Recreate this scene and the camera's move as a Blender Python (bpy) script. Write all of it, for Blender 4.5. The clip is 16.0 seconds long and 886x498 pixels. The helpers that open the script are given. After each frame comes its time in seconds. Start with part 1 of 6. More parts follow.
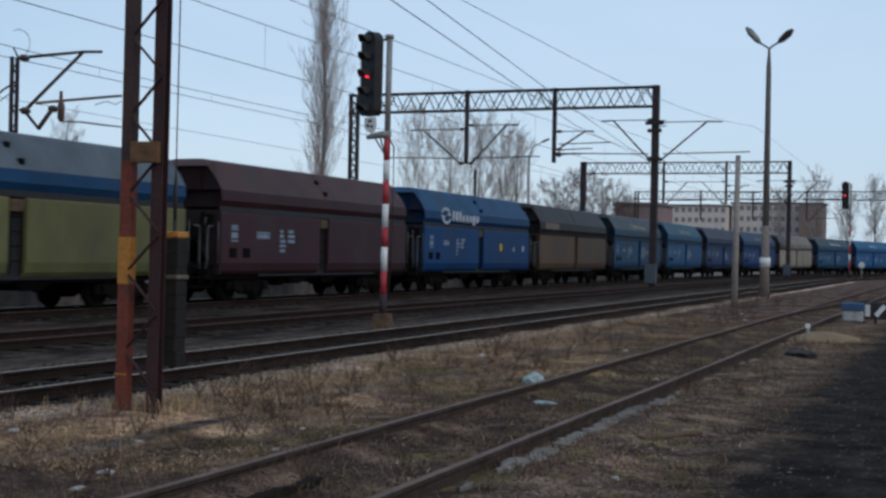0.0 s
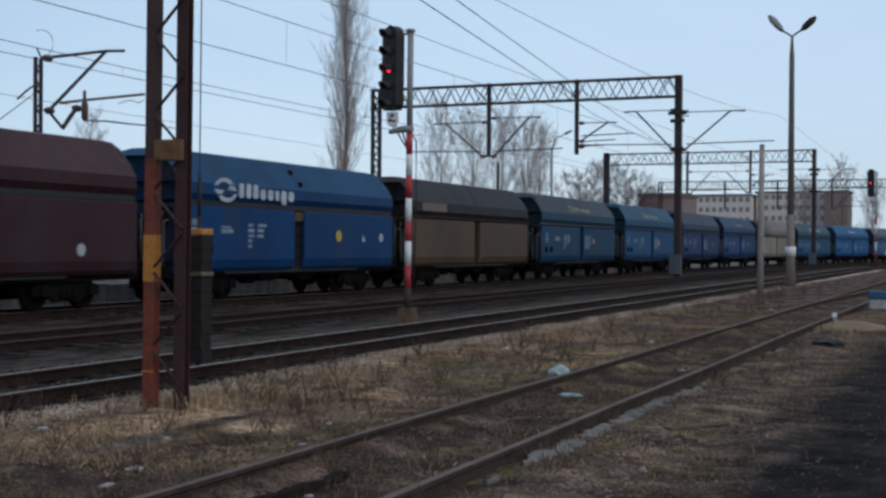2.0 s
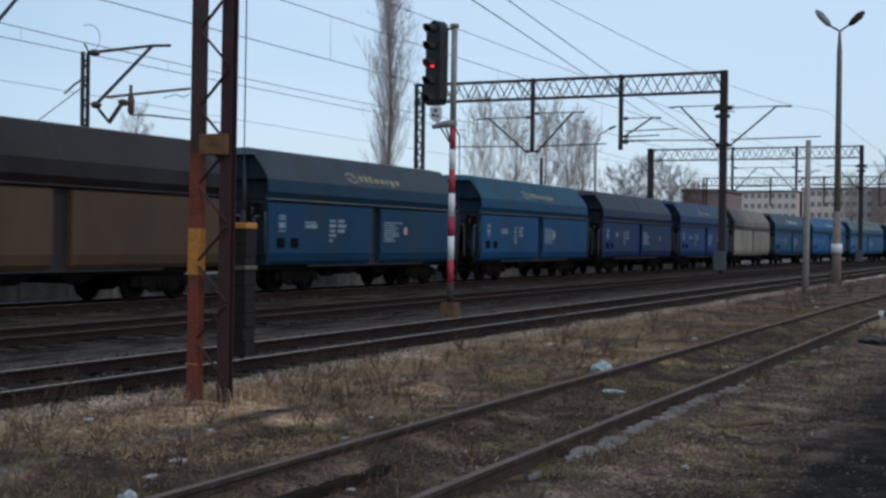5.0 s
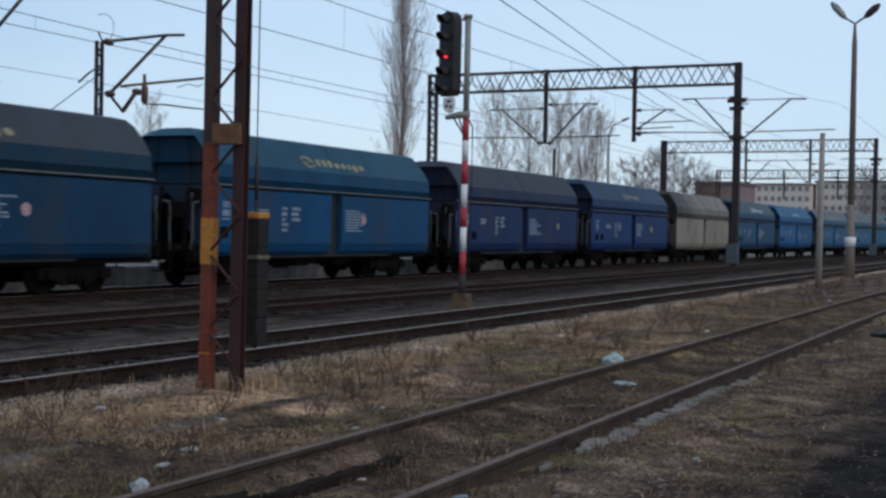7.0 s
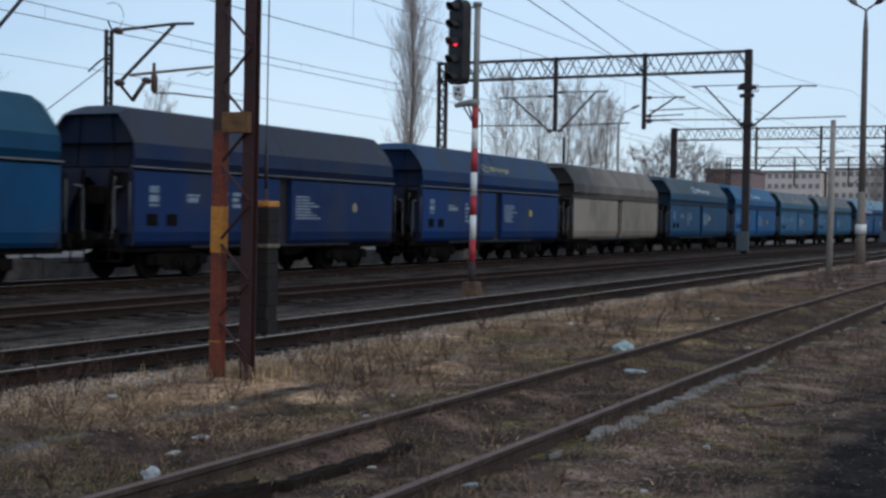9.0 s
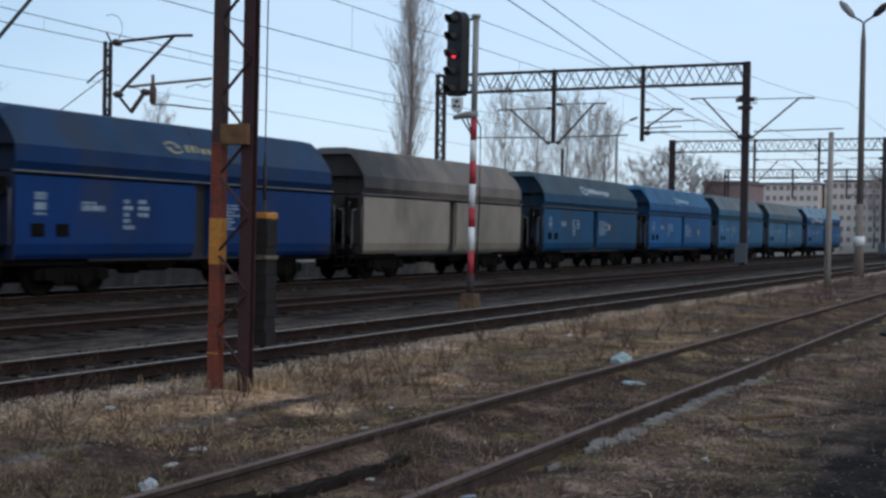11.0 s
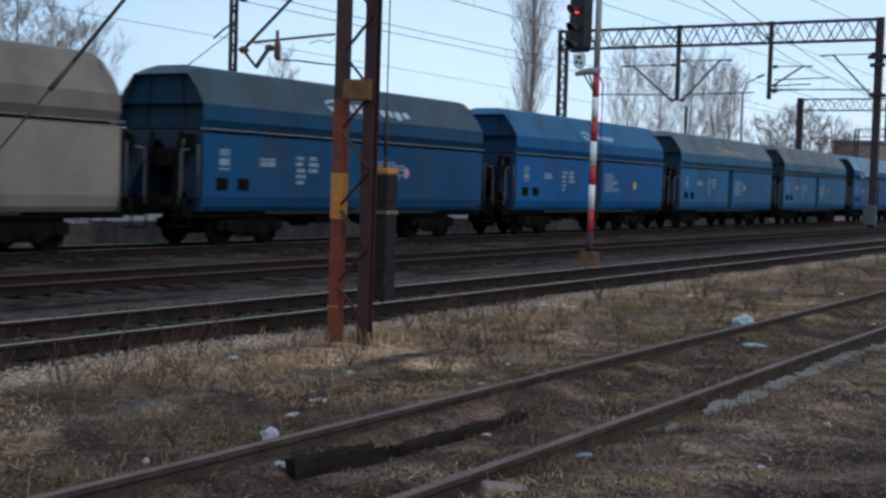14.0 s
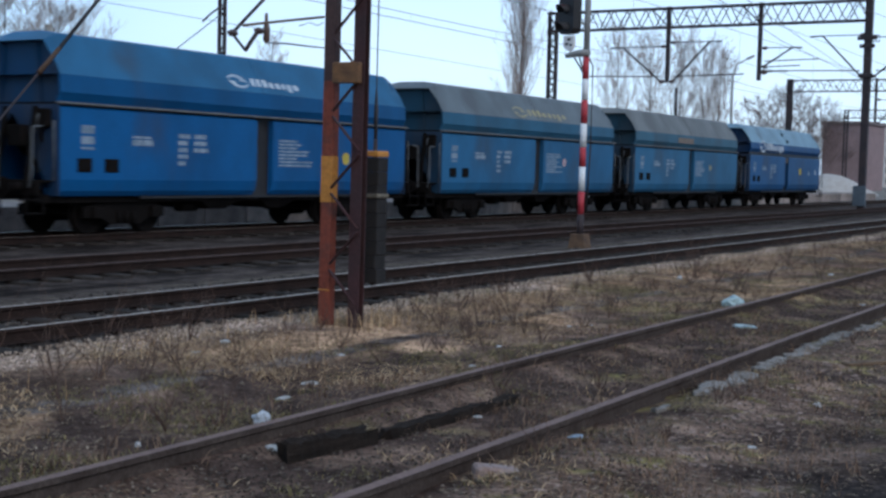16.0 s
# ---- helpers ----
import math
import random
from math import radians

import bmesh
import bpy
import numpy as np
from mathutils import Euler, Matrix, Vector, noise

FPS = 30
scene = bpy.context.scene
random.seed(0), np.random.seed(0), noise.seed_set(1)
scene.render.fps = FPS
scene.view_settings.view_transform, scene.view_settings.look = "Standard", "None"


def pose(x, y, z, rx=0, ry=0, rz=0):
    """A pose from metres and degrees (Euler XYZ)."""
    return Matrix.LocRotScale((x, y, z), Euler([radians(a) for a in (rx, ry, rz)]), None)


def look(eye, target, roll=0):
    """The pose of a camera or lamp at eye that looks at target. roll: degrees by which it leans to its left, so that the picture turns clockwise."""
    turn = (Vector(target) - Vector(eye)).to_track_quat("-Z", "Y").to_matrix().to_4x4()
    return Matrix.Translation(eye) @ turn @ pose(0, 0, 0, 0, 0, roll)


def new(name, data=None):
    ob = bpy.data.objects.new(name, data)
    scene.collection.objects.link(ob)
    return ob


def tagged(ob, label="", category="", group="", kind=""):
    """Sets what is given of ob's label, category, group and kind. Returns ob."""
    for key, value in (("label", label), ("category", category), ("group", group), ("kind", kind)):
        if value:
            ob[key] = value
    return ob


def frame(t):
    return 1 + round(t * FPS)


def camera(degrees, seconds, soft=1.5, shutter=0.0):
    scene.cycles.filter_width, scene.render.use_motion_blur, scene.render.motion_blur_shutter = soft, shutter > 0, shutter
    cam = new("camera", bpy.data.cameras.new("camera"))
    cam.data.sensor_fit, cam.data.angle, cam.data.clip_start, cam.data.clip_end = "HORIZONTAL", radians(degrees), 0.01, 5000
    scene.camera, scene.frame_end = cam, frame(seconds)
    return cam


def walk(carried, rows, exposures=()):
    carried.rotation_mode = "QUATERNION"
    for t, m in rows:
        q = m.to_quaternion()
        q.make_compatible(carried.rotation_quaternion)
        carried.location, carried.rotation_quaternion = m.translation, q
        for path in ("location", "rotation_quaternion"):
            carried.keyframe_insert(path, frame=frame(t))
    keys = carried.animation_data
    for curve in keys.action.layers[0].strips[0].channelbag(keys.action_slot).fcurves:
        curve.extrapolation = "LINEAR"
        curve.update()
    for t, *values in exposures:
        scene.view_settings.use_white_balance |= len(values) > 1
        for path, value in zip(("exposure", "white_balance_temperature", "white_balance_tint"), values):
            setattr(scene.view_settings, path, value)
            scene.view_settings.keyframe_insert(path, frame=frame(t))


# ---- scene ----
CAM_ROWS = [
    (0.0, 21.902, 0.181, -1.183), (0.5, 22.025, -0.054, -1.234), (1.0, 22.131, -0.5, -0.674), (1.5, 22.272, -0.292, -0.748),
    (2.0, 22.954, -0.114, -0.4), (2.5, 23.257, -0.608, -0.026), (3.0, 23.705, -1.083, -0.128), (3.5, 24.751, -0.514, -0.296),
    (4.0, 25.088, -0.364, -0.395), (4.5, 24.784, -0.338, -0.659), (7.0, 25.382, -0.761, -1.059), (7.5, 25.817, -1.409, -0.379),
    (8.0, 25.808, -1.626, -0.357), (8.5, 25.82, -1.549, -0.895), (11.0, 25.741, -0.773, -0.981), (11.5, 25.694, -1.248, -1.006),
    (12.0, 25.84, -1.386, -0.81), (12.5, 27.382, -1.74, -0.699), (13.0, 29.293, -2.002, -1.675), (13.5, 29.84, -2.228, -1.601),
    (14.0, 31.016, -2.8, -1.662), (14.5, 30.551, -3.087, -1.874), (15.0, 30.362, -3.046, -1.709), (15.5, 30.412, -3.419, -1.538),
    (16.0, 30.588, -3.546, -1.413)]
EYE = 1.65
cam = camera(37.645, 16.0, soft=2.7, shutter=0.4)
walk(cam, [(t, pose(0, 0, EYE, 90 + p, r, w)) for t, w, p, r in CAM_ROWS], exposures=[(0.0, -0.28, 6500, 12), (4.5, -0.21, 6500, 12), (8.5, -0.15, 6500, 12), (11.0, -0.10, 6450, 12), (13.0, -0.11, 6400, 12), (16.0, 0.25, 6000, 12)])

# ---- light: a clear, cold evening sky, the sun just down behind the camera's back ----
world = bpy.data.worlds.new("evening_sky")
scene.world = world
world.use_nodes = True
wn = world.node_tree.nodes
wl = world.node_tree.links
sky = wn.new("ShaderNodeTexSky")
sky.sky_type = "NISHITA"
sky.sun_disc = False
sky.sun_elevation = radians(16)
sky.sun_rotation = radians(150)
sky.air_density, sky.dust_density, sky.ozone_density = 1.0, 1.0, 2.2
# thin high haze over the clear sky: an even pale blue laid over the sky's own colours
dim = wn.new("ShaderNodeMix")
dim.data_type, dim.blend_type = "RGBA", "MULTIPLY"
dim.inputs["Factor"].default_value = 1.0
wl.new(sky.outputs[0], dim.inputs["A"])
dim.inputs["B"].default_value = (0.13, 0.13, 0.13, 1)
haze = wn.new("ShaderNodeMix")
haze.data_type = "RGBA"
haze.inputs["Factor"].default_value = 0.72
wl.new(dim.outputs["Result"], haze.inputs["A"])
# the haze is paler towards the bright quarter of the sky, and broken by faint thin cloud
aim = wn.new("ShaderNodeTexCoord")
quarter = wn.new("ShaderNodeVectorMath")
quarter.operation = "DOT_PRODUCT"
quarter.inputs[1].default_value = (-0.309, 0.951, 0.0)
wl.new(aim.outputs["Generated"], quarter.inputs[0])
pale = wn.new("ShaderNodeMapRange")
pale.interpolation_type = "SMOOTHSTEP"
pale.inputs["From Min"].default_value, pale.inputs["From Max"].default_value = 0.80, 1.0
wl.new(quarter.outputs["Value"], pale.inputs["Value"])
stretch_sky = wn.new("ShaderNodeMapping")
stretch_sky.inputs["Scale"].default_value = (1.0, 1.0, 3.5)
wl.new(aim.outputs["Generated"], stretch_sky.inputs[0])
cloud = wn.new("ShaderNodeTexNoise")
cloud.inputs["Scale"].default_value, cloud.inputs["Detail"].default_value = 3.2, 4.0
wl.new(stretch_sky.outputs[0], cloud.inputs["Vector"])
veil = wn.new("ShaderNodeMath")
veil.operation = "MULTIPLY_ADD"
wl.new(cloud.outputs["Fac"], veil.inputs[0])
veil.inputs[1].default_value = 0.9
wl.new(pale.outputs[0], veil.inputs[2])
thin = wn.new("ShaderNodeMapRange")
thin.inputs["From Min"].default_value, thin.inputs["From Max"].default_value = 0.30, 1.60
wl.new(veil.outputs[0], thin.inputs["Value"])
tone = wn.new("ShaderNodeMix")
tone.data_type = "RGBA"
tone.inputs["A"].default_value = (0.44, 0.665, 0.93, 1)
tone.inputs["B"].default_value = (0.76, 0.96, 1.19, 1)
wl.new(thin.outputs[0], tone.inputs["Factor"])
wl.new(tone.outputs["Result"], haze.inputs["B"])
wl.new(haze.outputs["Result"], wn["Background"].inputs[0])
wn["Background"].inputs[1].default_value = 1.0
sun_data = bpy.data.lights.new("sun", "SUN")
sun_data.energy, sun_data.angle, sun_data.color = 1.15, radians(40), (1.0, 0.94, 0.88)
sun = new("sun", sun_data)
sun.matrix_world = look((0, 0, 40), (-29, 12, 18))

# ---- materials ----
def rgb(r, g, b):
    return (r, g, b, 1.0)


def shade(name, base, second=None, rough=0.7, metal=0.0, scale=6.0, fine=60.0, bump=0.2, amount=0.5, dirt=None, dirt_amount=0.0, spread=0.0, stretch=(1, 1, 1), mottle=1.0, gloss=0.3):
    """A painted, rusty or earthy surface: two colours mixed by coarse noise, fine grain, dirt patches, relief."""
    m = bpy.data.materials.new(name)
    m.use_nodes = True
    n, l = m.node_tree.nodes, m.node_tree.links
    bsdf = n["Principled BSDF"]
    bsdf.inputs["Roughness"].default_value = rough
    bsdf.inputs["Metallic"].default_value = metal
    bsdf.inputs["Specular IOR Level"].default_value = gloss
    co = n.new("ShaderNodeTexCoord")
    mp = n.new("ShaderNodeMapping")
    mp.inputs["Scale"].default_value = stretch
    l.new(co.outputs["Object"], mp.inputs[0])

    def grain(s, detail, lo, hi):
        t = n.new("ShaderNodeTexNoise")
        t.inputs["Scale"].default_value = s
        t.inputs["Detail"].default_value = detail
        l.new(mp.outputs[0], t.inputs["Vector"])
        r = n.new("ShaderNodeMapRange")
        r.inputs["From Min"].default_value, r.inputs["From Max"].default_value = lo, hi
        l.new(t.outputs["Fac"], r.inputs["Value"])
        return r.outputs[0]

    def mix(kind, fac, a, b):
        x = n.new("ShaderNodeMix")
        x.data_type, x.blend_type = "RGBA", kind
        for sock, v in ((x.inputs["Factor"], fac), (x.inputs["A"], a), (x.inputs["B"], b)):
            if isinstance(v, (tuple, float, int)):
                sock.default_value = v
            else:
                l.new(v, sock)
        return x.outputs["Result"]

    second = second or tuple(c * 0.6 for c in base[:3]) + (1.0,)
    coarse = grain(scale, 5, 0.5 - 0.3 * (1.2 - amount), 0.5 + 0.3 * (1.2 - amount))
    col = mix("MIX", coarse, base, second)
    small = grain(fine, 3, 0.3, 0.75)
    ramp = n.new("ShaderNodeMapRange")
    ramp.inputs["To Min"].default_value, ramp.inputs["To Max"].default_value = 1 - 0.28 * mottle, 1 + 0.15 * mottle
    l.new(small, ramp.inputs["Value"])
    grey = n.new("ShaderNodeCombineColor")
    for i in range(3):
        l.new(ramp.outputs[0], grey.inputs[i])
    col = mix("MULTIPLY", 1.0, col, grey.outputs[0])
    if dirt:
        patch = grain(scale * 0.6, 7, 0.60 - dirt_amount * 0.35, 0.76 - dirt_amount * 0.35)
        col = mix("MIX", patch, col, dirt)
    if spread:
        info = n.new("ShaderNodeObjectInfo")
        vr = n.new("ShaderNodeMapRange")
        vr.inputs["To Min"].default_value, vr.inputs["To Max"].default_value = 1 - spread, 1 + spread
        l.new(info.outputs["Random"], vr.inputs["Value"])
        g2 = n.new("ShaderNodeCombineColor")
        for i in range(3):
            l.new(vr.outputs[0], g2.inputs[i])
        col = mix("MULTIPLY", 1.0, col, g2.outputs[0])
    l.new(col, bsdf.inputs["Base Color"])
    b = n.new("ShaderNodeBump")
    b.inputs["Strength"].default_value = bump
    b.inputs["Distance"].default_value = 0.02
    l.new(small, b.inputs["Height"])
    l.new(b.outputs[0], bsdf.inputs["Normal"])
    return m


def glow(name, colour, strength):
    m = bpy.data.materials.new(name)
    m.use_nodes = True
    bsdf = m.node_tree.nodes["Principled BSDF"]
    bsdf.inputs["Base Color"].default_value = colour
    bsdf.inputs["Emission Color"].default_value = colour
    bsdf.inputs["Emission Strength"].default_value = strength
    return m


# ---- mesh helpers ----
def mesh_of(name, bm, material):
    me = bpy.data.meshes.new(name)
    bm.to_mesh(me)
    bm.free()
    for mat in material if isinstance(material, (list, tuple)) else [material]:
        me.materials.append(mat)
    return me


def part(name, bm, material, parent=None, label="", at=None):
    """Links a bmesh as one mesh object, under a thing or a part where one is given."""
    ob = new(name, mesh_of(name, bm, material))
    if parent:
        ob.parent = parent
    if at is not None:
        ob.matrix_basis = at
    return tagged(ob, label)


def shared(name, mesh, parent, at):
    ob = new(name, mesh)
    ob.parent = parent
    ob.matrix_basis = at
    return ob


def thing(name, label, category, group="", at=None, kind=""):
    ob = new(name)
    if at is not None:
        ob.matrix_basis = at
    return tagged(ob, label, category, group, kind)


def box(bm, x0, x1, y0, y1, z0, z1, bevel=0.0):
    """An axis-aligned block, its edges rounded by bevel."""
    v = [bm.verts.new(p) for p in ((x0, y0, z0), (x1, y0, z0), (x1, y1, z0), (x0, y1, z0), (x0, y0, z1), (x1, y0, z1), (x1, y1, z1), (x0, y1, z1))]
    fs = [bm.faces.new([v[i] for i in q]) for q in ((3, 2, 1, 0), (4, 5, 6, 7), (0, 1, 5, 4), (1, 2, 6, 5), (2, 3, 7, 6), (3, 0, 4, 7))]
    if bevel:
        es = list({e for f in fs for e in f.edges})
        bmesh.ops.bevel(bm, geom=es, offset=bevel, segments=1, affect="EDGES")
    return bm


def bar(bm, a, b, w, h=None, roll=0.0):
    """A bar of square section between two points."""
    a, b = Vector(a), Vector(b)
    h = h or w
    d = (b - a).normalized()
    side = d.cross(Vector((0, 0, 1)))
    side = Vector((1, 0, 0)) if side.length < 1e-3 else side.normalized()
    up = side.cross(d)
    vs = []
    for p in (a, b):
        for sx, sz in ((-1, -1), (1, -1), (1, 1), (-1, 1)):
            vs.append(bm.verts.new(p + side * sx * w / 2 + up * sz * h / 2))
    for q in ((3, 2, 1, 0), (4, 5, 6, 7), (0, 1, 5, 4), (1, 2, 6, 5), (2, 3, 7, 6), (3, 0, 4, 7)):
        bm.faces.new([vs[i] for i in q])
    return bm


def tube(bm, pts, radii, seg=8, cap=True):
    """A round tube through points, with a radius at each."""
    pts = [Vector(p) for p in pts]
    if not isinstance(radii, (list, tuple)):
        radii = [radii] * len(pts)
    rings = []
    for i, p in enumerate(pts):
        d = (pts[min(i + 1, len(pts) - 1)] - pts[max(i - 1, 0)]).normalized()
        side = d.cross(Vector((0, 0, 1)))
        side = Vector((1, 0, 0)) if side.length < 1e-3 else side.normalized()
        up = side.cross(d)
        rings.append([bm.verts.new(p + (side * math.cos(a) + up * math.sin(a)) * radii[i]) for a in (2 * math.pi * k / seg for k in range(seg))])
    for r0, r1 in zip(rings, rings[1:]):
        for k in range(seg):
            bm.faces.new((r0[k], r0[(k + 1) % seg], r1[(k + 1) % seg], r1[k])).smooth = seg > 5
    if cap:
        bm.faces.new(rings[0][::-1])
        bm.faces.new(rings[-1])
    return bm


def extrude_profile(bm, prof, y0, y1, closed=True):
    """A profile of (x, z) drawn out along y."""
    a = [bm.verts.new((x, y0, z)) for x, z in prof]
    b = [bm.verts.new((x, y1, z)) for x, z in prof]
    n = len(prof)
    for i in range(n if closed else n - 1):
        j = (i + 1) % n
        bm.faces.new((a[i], a[j], b[j], b[i]))
    if closed:
        bm.faces.new(a[::-1])
        bm.faces.new(b)
    bmesh.ops.recalc_face_normals(bm, faces=bm.faces[:])
    return bm

RAIL_SIDE = shade("rusty_rail_steel", rgb(0.034, 0.021, 0.017), rgb(0.020, 0.014, 0.012), 0.9, 0.0, gloss=0.05, scale=3, fine=40)
RAIL_EARTHY = shade("earth_caked_rail_side", rgb(0.075, 0.058, 0.049), rgb(0.045, 0.033, 0.028), 0.95, gloss=0.03, scale=4, fine=30, bump=0.4)
RAIL_TOP = shade("worn_rail_head", rgb(0.48, 0.38, 0.30), rgb(0.34, 0.26, 0.20), 0.5, 0.3, scale=2, fine=30, bump=0.05)
RAIL_DULL = shade("dull_rusty_rail_head", rgb(0.20, 0.125, 0.10), rgb(0.125, 0.075, 0.06), 0.8, 0.15, scale=2, fine=30, bump=0.1)
SLEEPER = shade("tarred_sleeper_wood", rgb(0.027, 0.022, 0.019), rgb(0.046, 0.038, 0.032), 0.9, gloss=0.05, scale=3, fine=30, spread=0.25, stretch=(0.4, 3, 3))
DARK_STEEL = shade("dark_sooty_steel", rgb(0.045, 0.030, 0.030), rgb(0.026, 0.022, 0.025), 0.7, 0.1, scale=2, fine=20)
GREY_STEEL = shade("galvanised_steel", rgb(0.30, 0.30, 0.285), rgb(0.22, 0.22, 0.21), 0.6, 0.1, scale=4, fine=30)
YELLOW = shade("yellow_warning_paint", rgb(0.46, 0.20, 0.035), rgb(0.40, 0.16, 0.03), 0.6, scale=3, fine=20)
RED_PAINT = shade("signal_red_paint", rgb(0.42, 0.045, 0.055), rgb(0.34, 0.03, 0.04), 0.55, scale=4)
WHITE_PAINT = shade("white_paint", rgb(0.74, 0.74, 0.73), rgb(0.6, 0.6, 0.6), 0.55, scale=4)
BLACK_PAINT = shade("matt_black_paint", rgb(0.018, 0.018, 0.02), rgb(0.028, 0.026, 0.026), 0.6, scale=5)
CONCRETE = shade("weathered_concrete", rgb(0.27, 0.26, 0.24), rgb(0.19, 0.18, 0.165), 0.9, scale=2, fine=25, bump=0.4)
RED_LAMP = glow("red_signal_light", (1.0, 0.03, 0.06, 1), 2.6)
LENS = shade("dark_lens", rgb(0.01, 0.012, 0.015), rgb(0.015, 0.015, 0.02), 0.15)
WIRE = shade("overhead_wire", rgb(0.05, 0.05, 0.055), rgb(0.04, 0.04, 0.045), 0.6, 0.3)
INSULATOR = shade("brown_porcelain", rgb(0.06, 0.035, 0.03), rgb(0.05, 0.03, 0.025), 0.3)
# Near-black: the deep shade under the wagons is put into this colour.
RUNNING = shade("oily_shaded_running_gear", rgb(0.006, 0.0052, 0.005), rgb(0.011, 0.009, 0.008), 0.9, scale=3, gloss=0.04)
PALE_MARK = shade("faded_white_marking", rgb(0.26, 0.31, 0.36), rgb(0.13, 0.18, 0.24), 0.7, scale=5, amount=0.8)
YELLOW_MARK = shade("yellow_marking", rgb(0.50, 0.38, 0.05), rgb(0.40, 0.30, 0.05), 0.7)
RAIL_PIPE = shade("grey_handrail_paint", rgb(0.115, 0.12, 0.125), rgb(0.06, 0.062, 0.065), 0.7, 0.0)
LEDGE = shade("dusty_steel_ledge", rgb(0.15, 0.145, 0.14), rgb(0.085, 0.085, 0.088), 0.7, scale=2, fine=20)
BARK = shade("bare_twig_bark", rgb(0.11, 0.085, 0.072), rgb(0.075, 0.06, 0.052), 0.95, scale=3)
TWIG = shade("pale_brown_twigs", rgb(0.36, 0.30, 0.275), rgb(0.27, 0.225, 0.205), 0.95, scale=3)
DARK_TWIG = shade("dark_brown_twigs", rgb(0.17, 0.125, 0.11), rgb(0.12, 0.09, 0.082), 0.95, scale=3)
STRAW = shade("dry_straw_grass", rgb(0.30, 0.20, 0.10), rgb(0.20, 0.13, 0.07), 0.95, scale=0.8, fine=9, bump=0.0)
WEED = shade("dead_weed_stalk", rgb(0.065, 0.040, 0.030), rgb(0.11, 0.068, 0.05), 0.95, scale=2, bump=0.0)

# ---- ground ----
BEND_Y, BEND_R = 108.0, 300.0


def bend(y):
    """How far the yard's tracks swing to the right by the distance y."""
    return max(0.0, y - BEND_Y) ** 2 / (2 * BEND_R) if y < 260 else (152.0**2 / (2 * BEND_R) + (y - 260) * 152.0 / BEND_R)


def wobble(x, y, s):
    return noise.noise(Vector((x * s, y * s, 0.37)))


def ground_z(x, y):
    """Height of the ground: level yard, a little sunk between the tracks, a verge that rises to the main line's ballast."""
    x = x - bend(y)
    z = -0.13 + 0.05 * wobble(x, y, 0.45) + 0.02 * wobble(x, y, 2.1)
    if -9.6 < x < -6.5:
        z += 0.05 * math.sin((x + 9.6) / 3.1 * math.pi)
    if -6.2 < x < -2.4:
        z += 0.045 * min(1.0, (x + 6.2) / 0.6, (-2.4 - x) / 0.6)
    if -5.1 < x < -3.3:
        # sunk between the siding's rails, so that their sides stand free
        z -= 0.075 * min(1.0, (x + 5.1) / 0.3, (-3.3 - x) / 0.4)
    if x < -9.3:
        z = -0.20 + 0.02 * wobble(x, y, 1.3)
    if x > -2.0:
        z = -0.11 + 0.012 * wobble(x, y, 0.8)
    return z


def sheet(name, xs, ys, material, label, category, lift=0.0, kind="structure"):
    bm = bmesh.new()
    grid = [[bm.verts.new((x + bend(y), y, ground_z(x + bend(y), y) + lift)) for x in xs] for y in ys]
    for r0, r1 in zip(grid, grid[1:]):
        for k in range(len(xs) - 1):
            bm.faces.new((r0[k], r0[k + 1], r1[k + 1], r1[k])).smooth = True
    return tagged(part(name, bm, material), label, category, kind=kind)


def steps(a, b, d):
    n = max(1, round((b - a) / d))
    return [a + (b - a) * i / n for i in range(n + 1)]


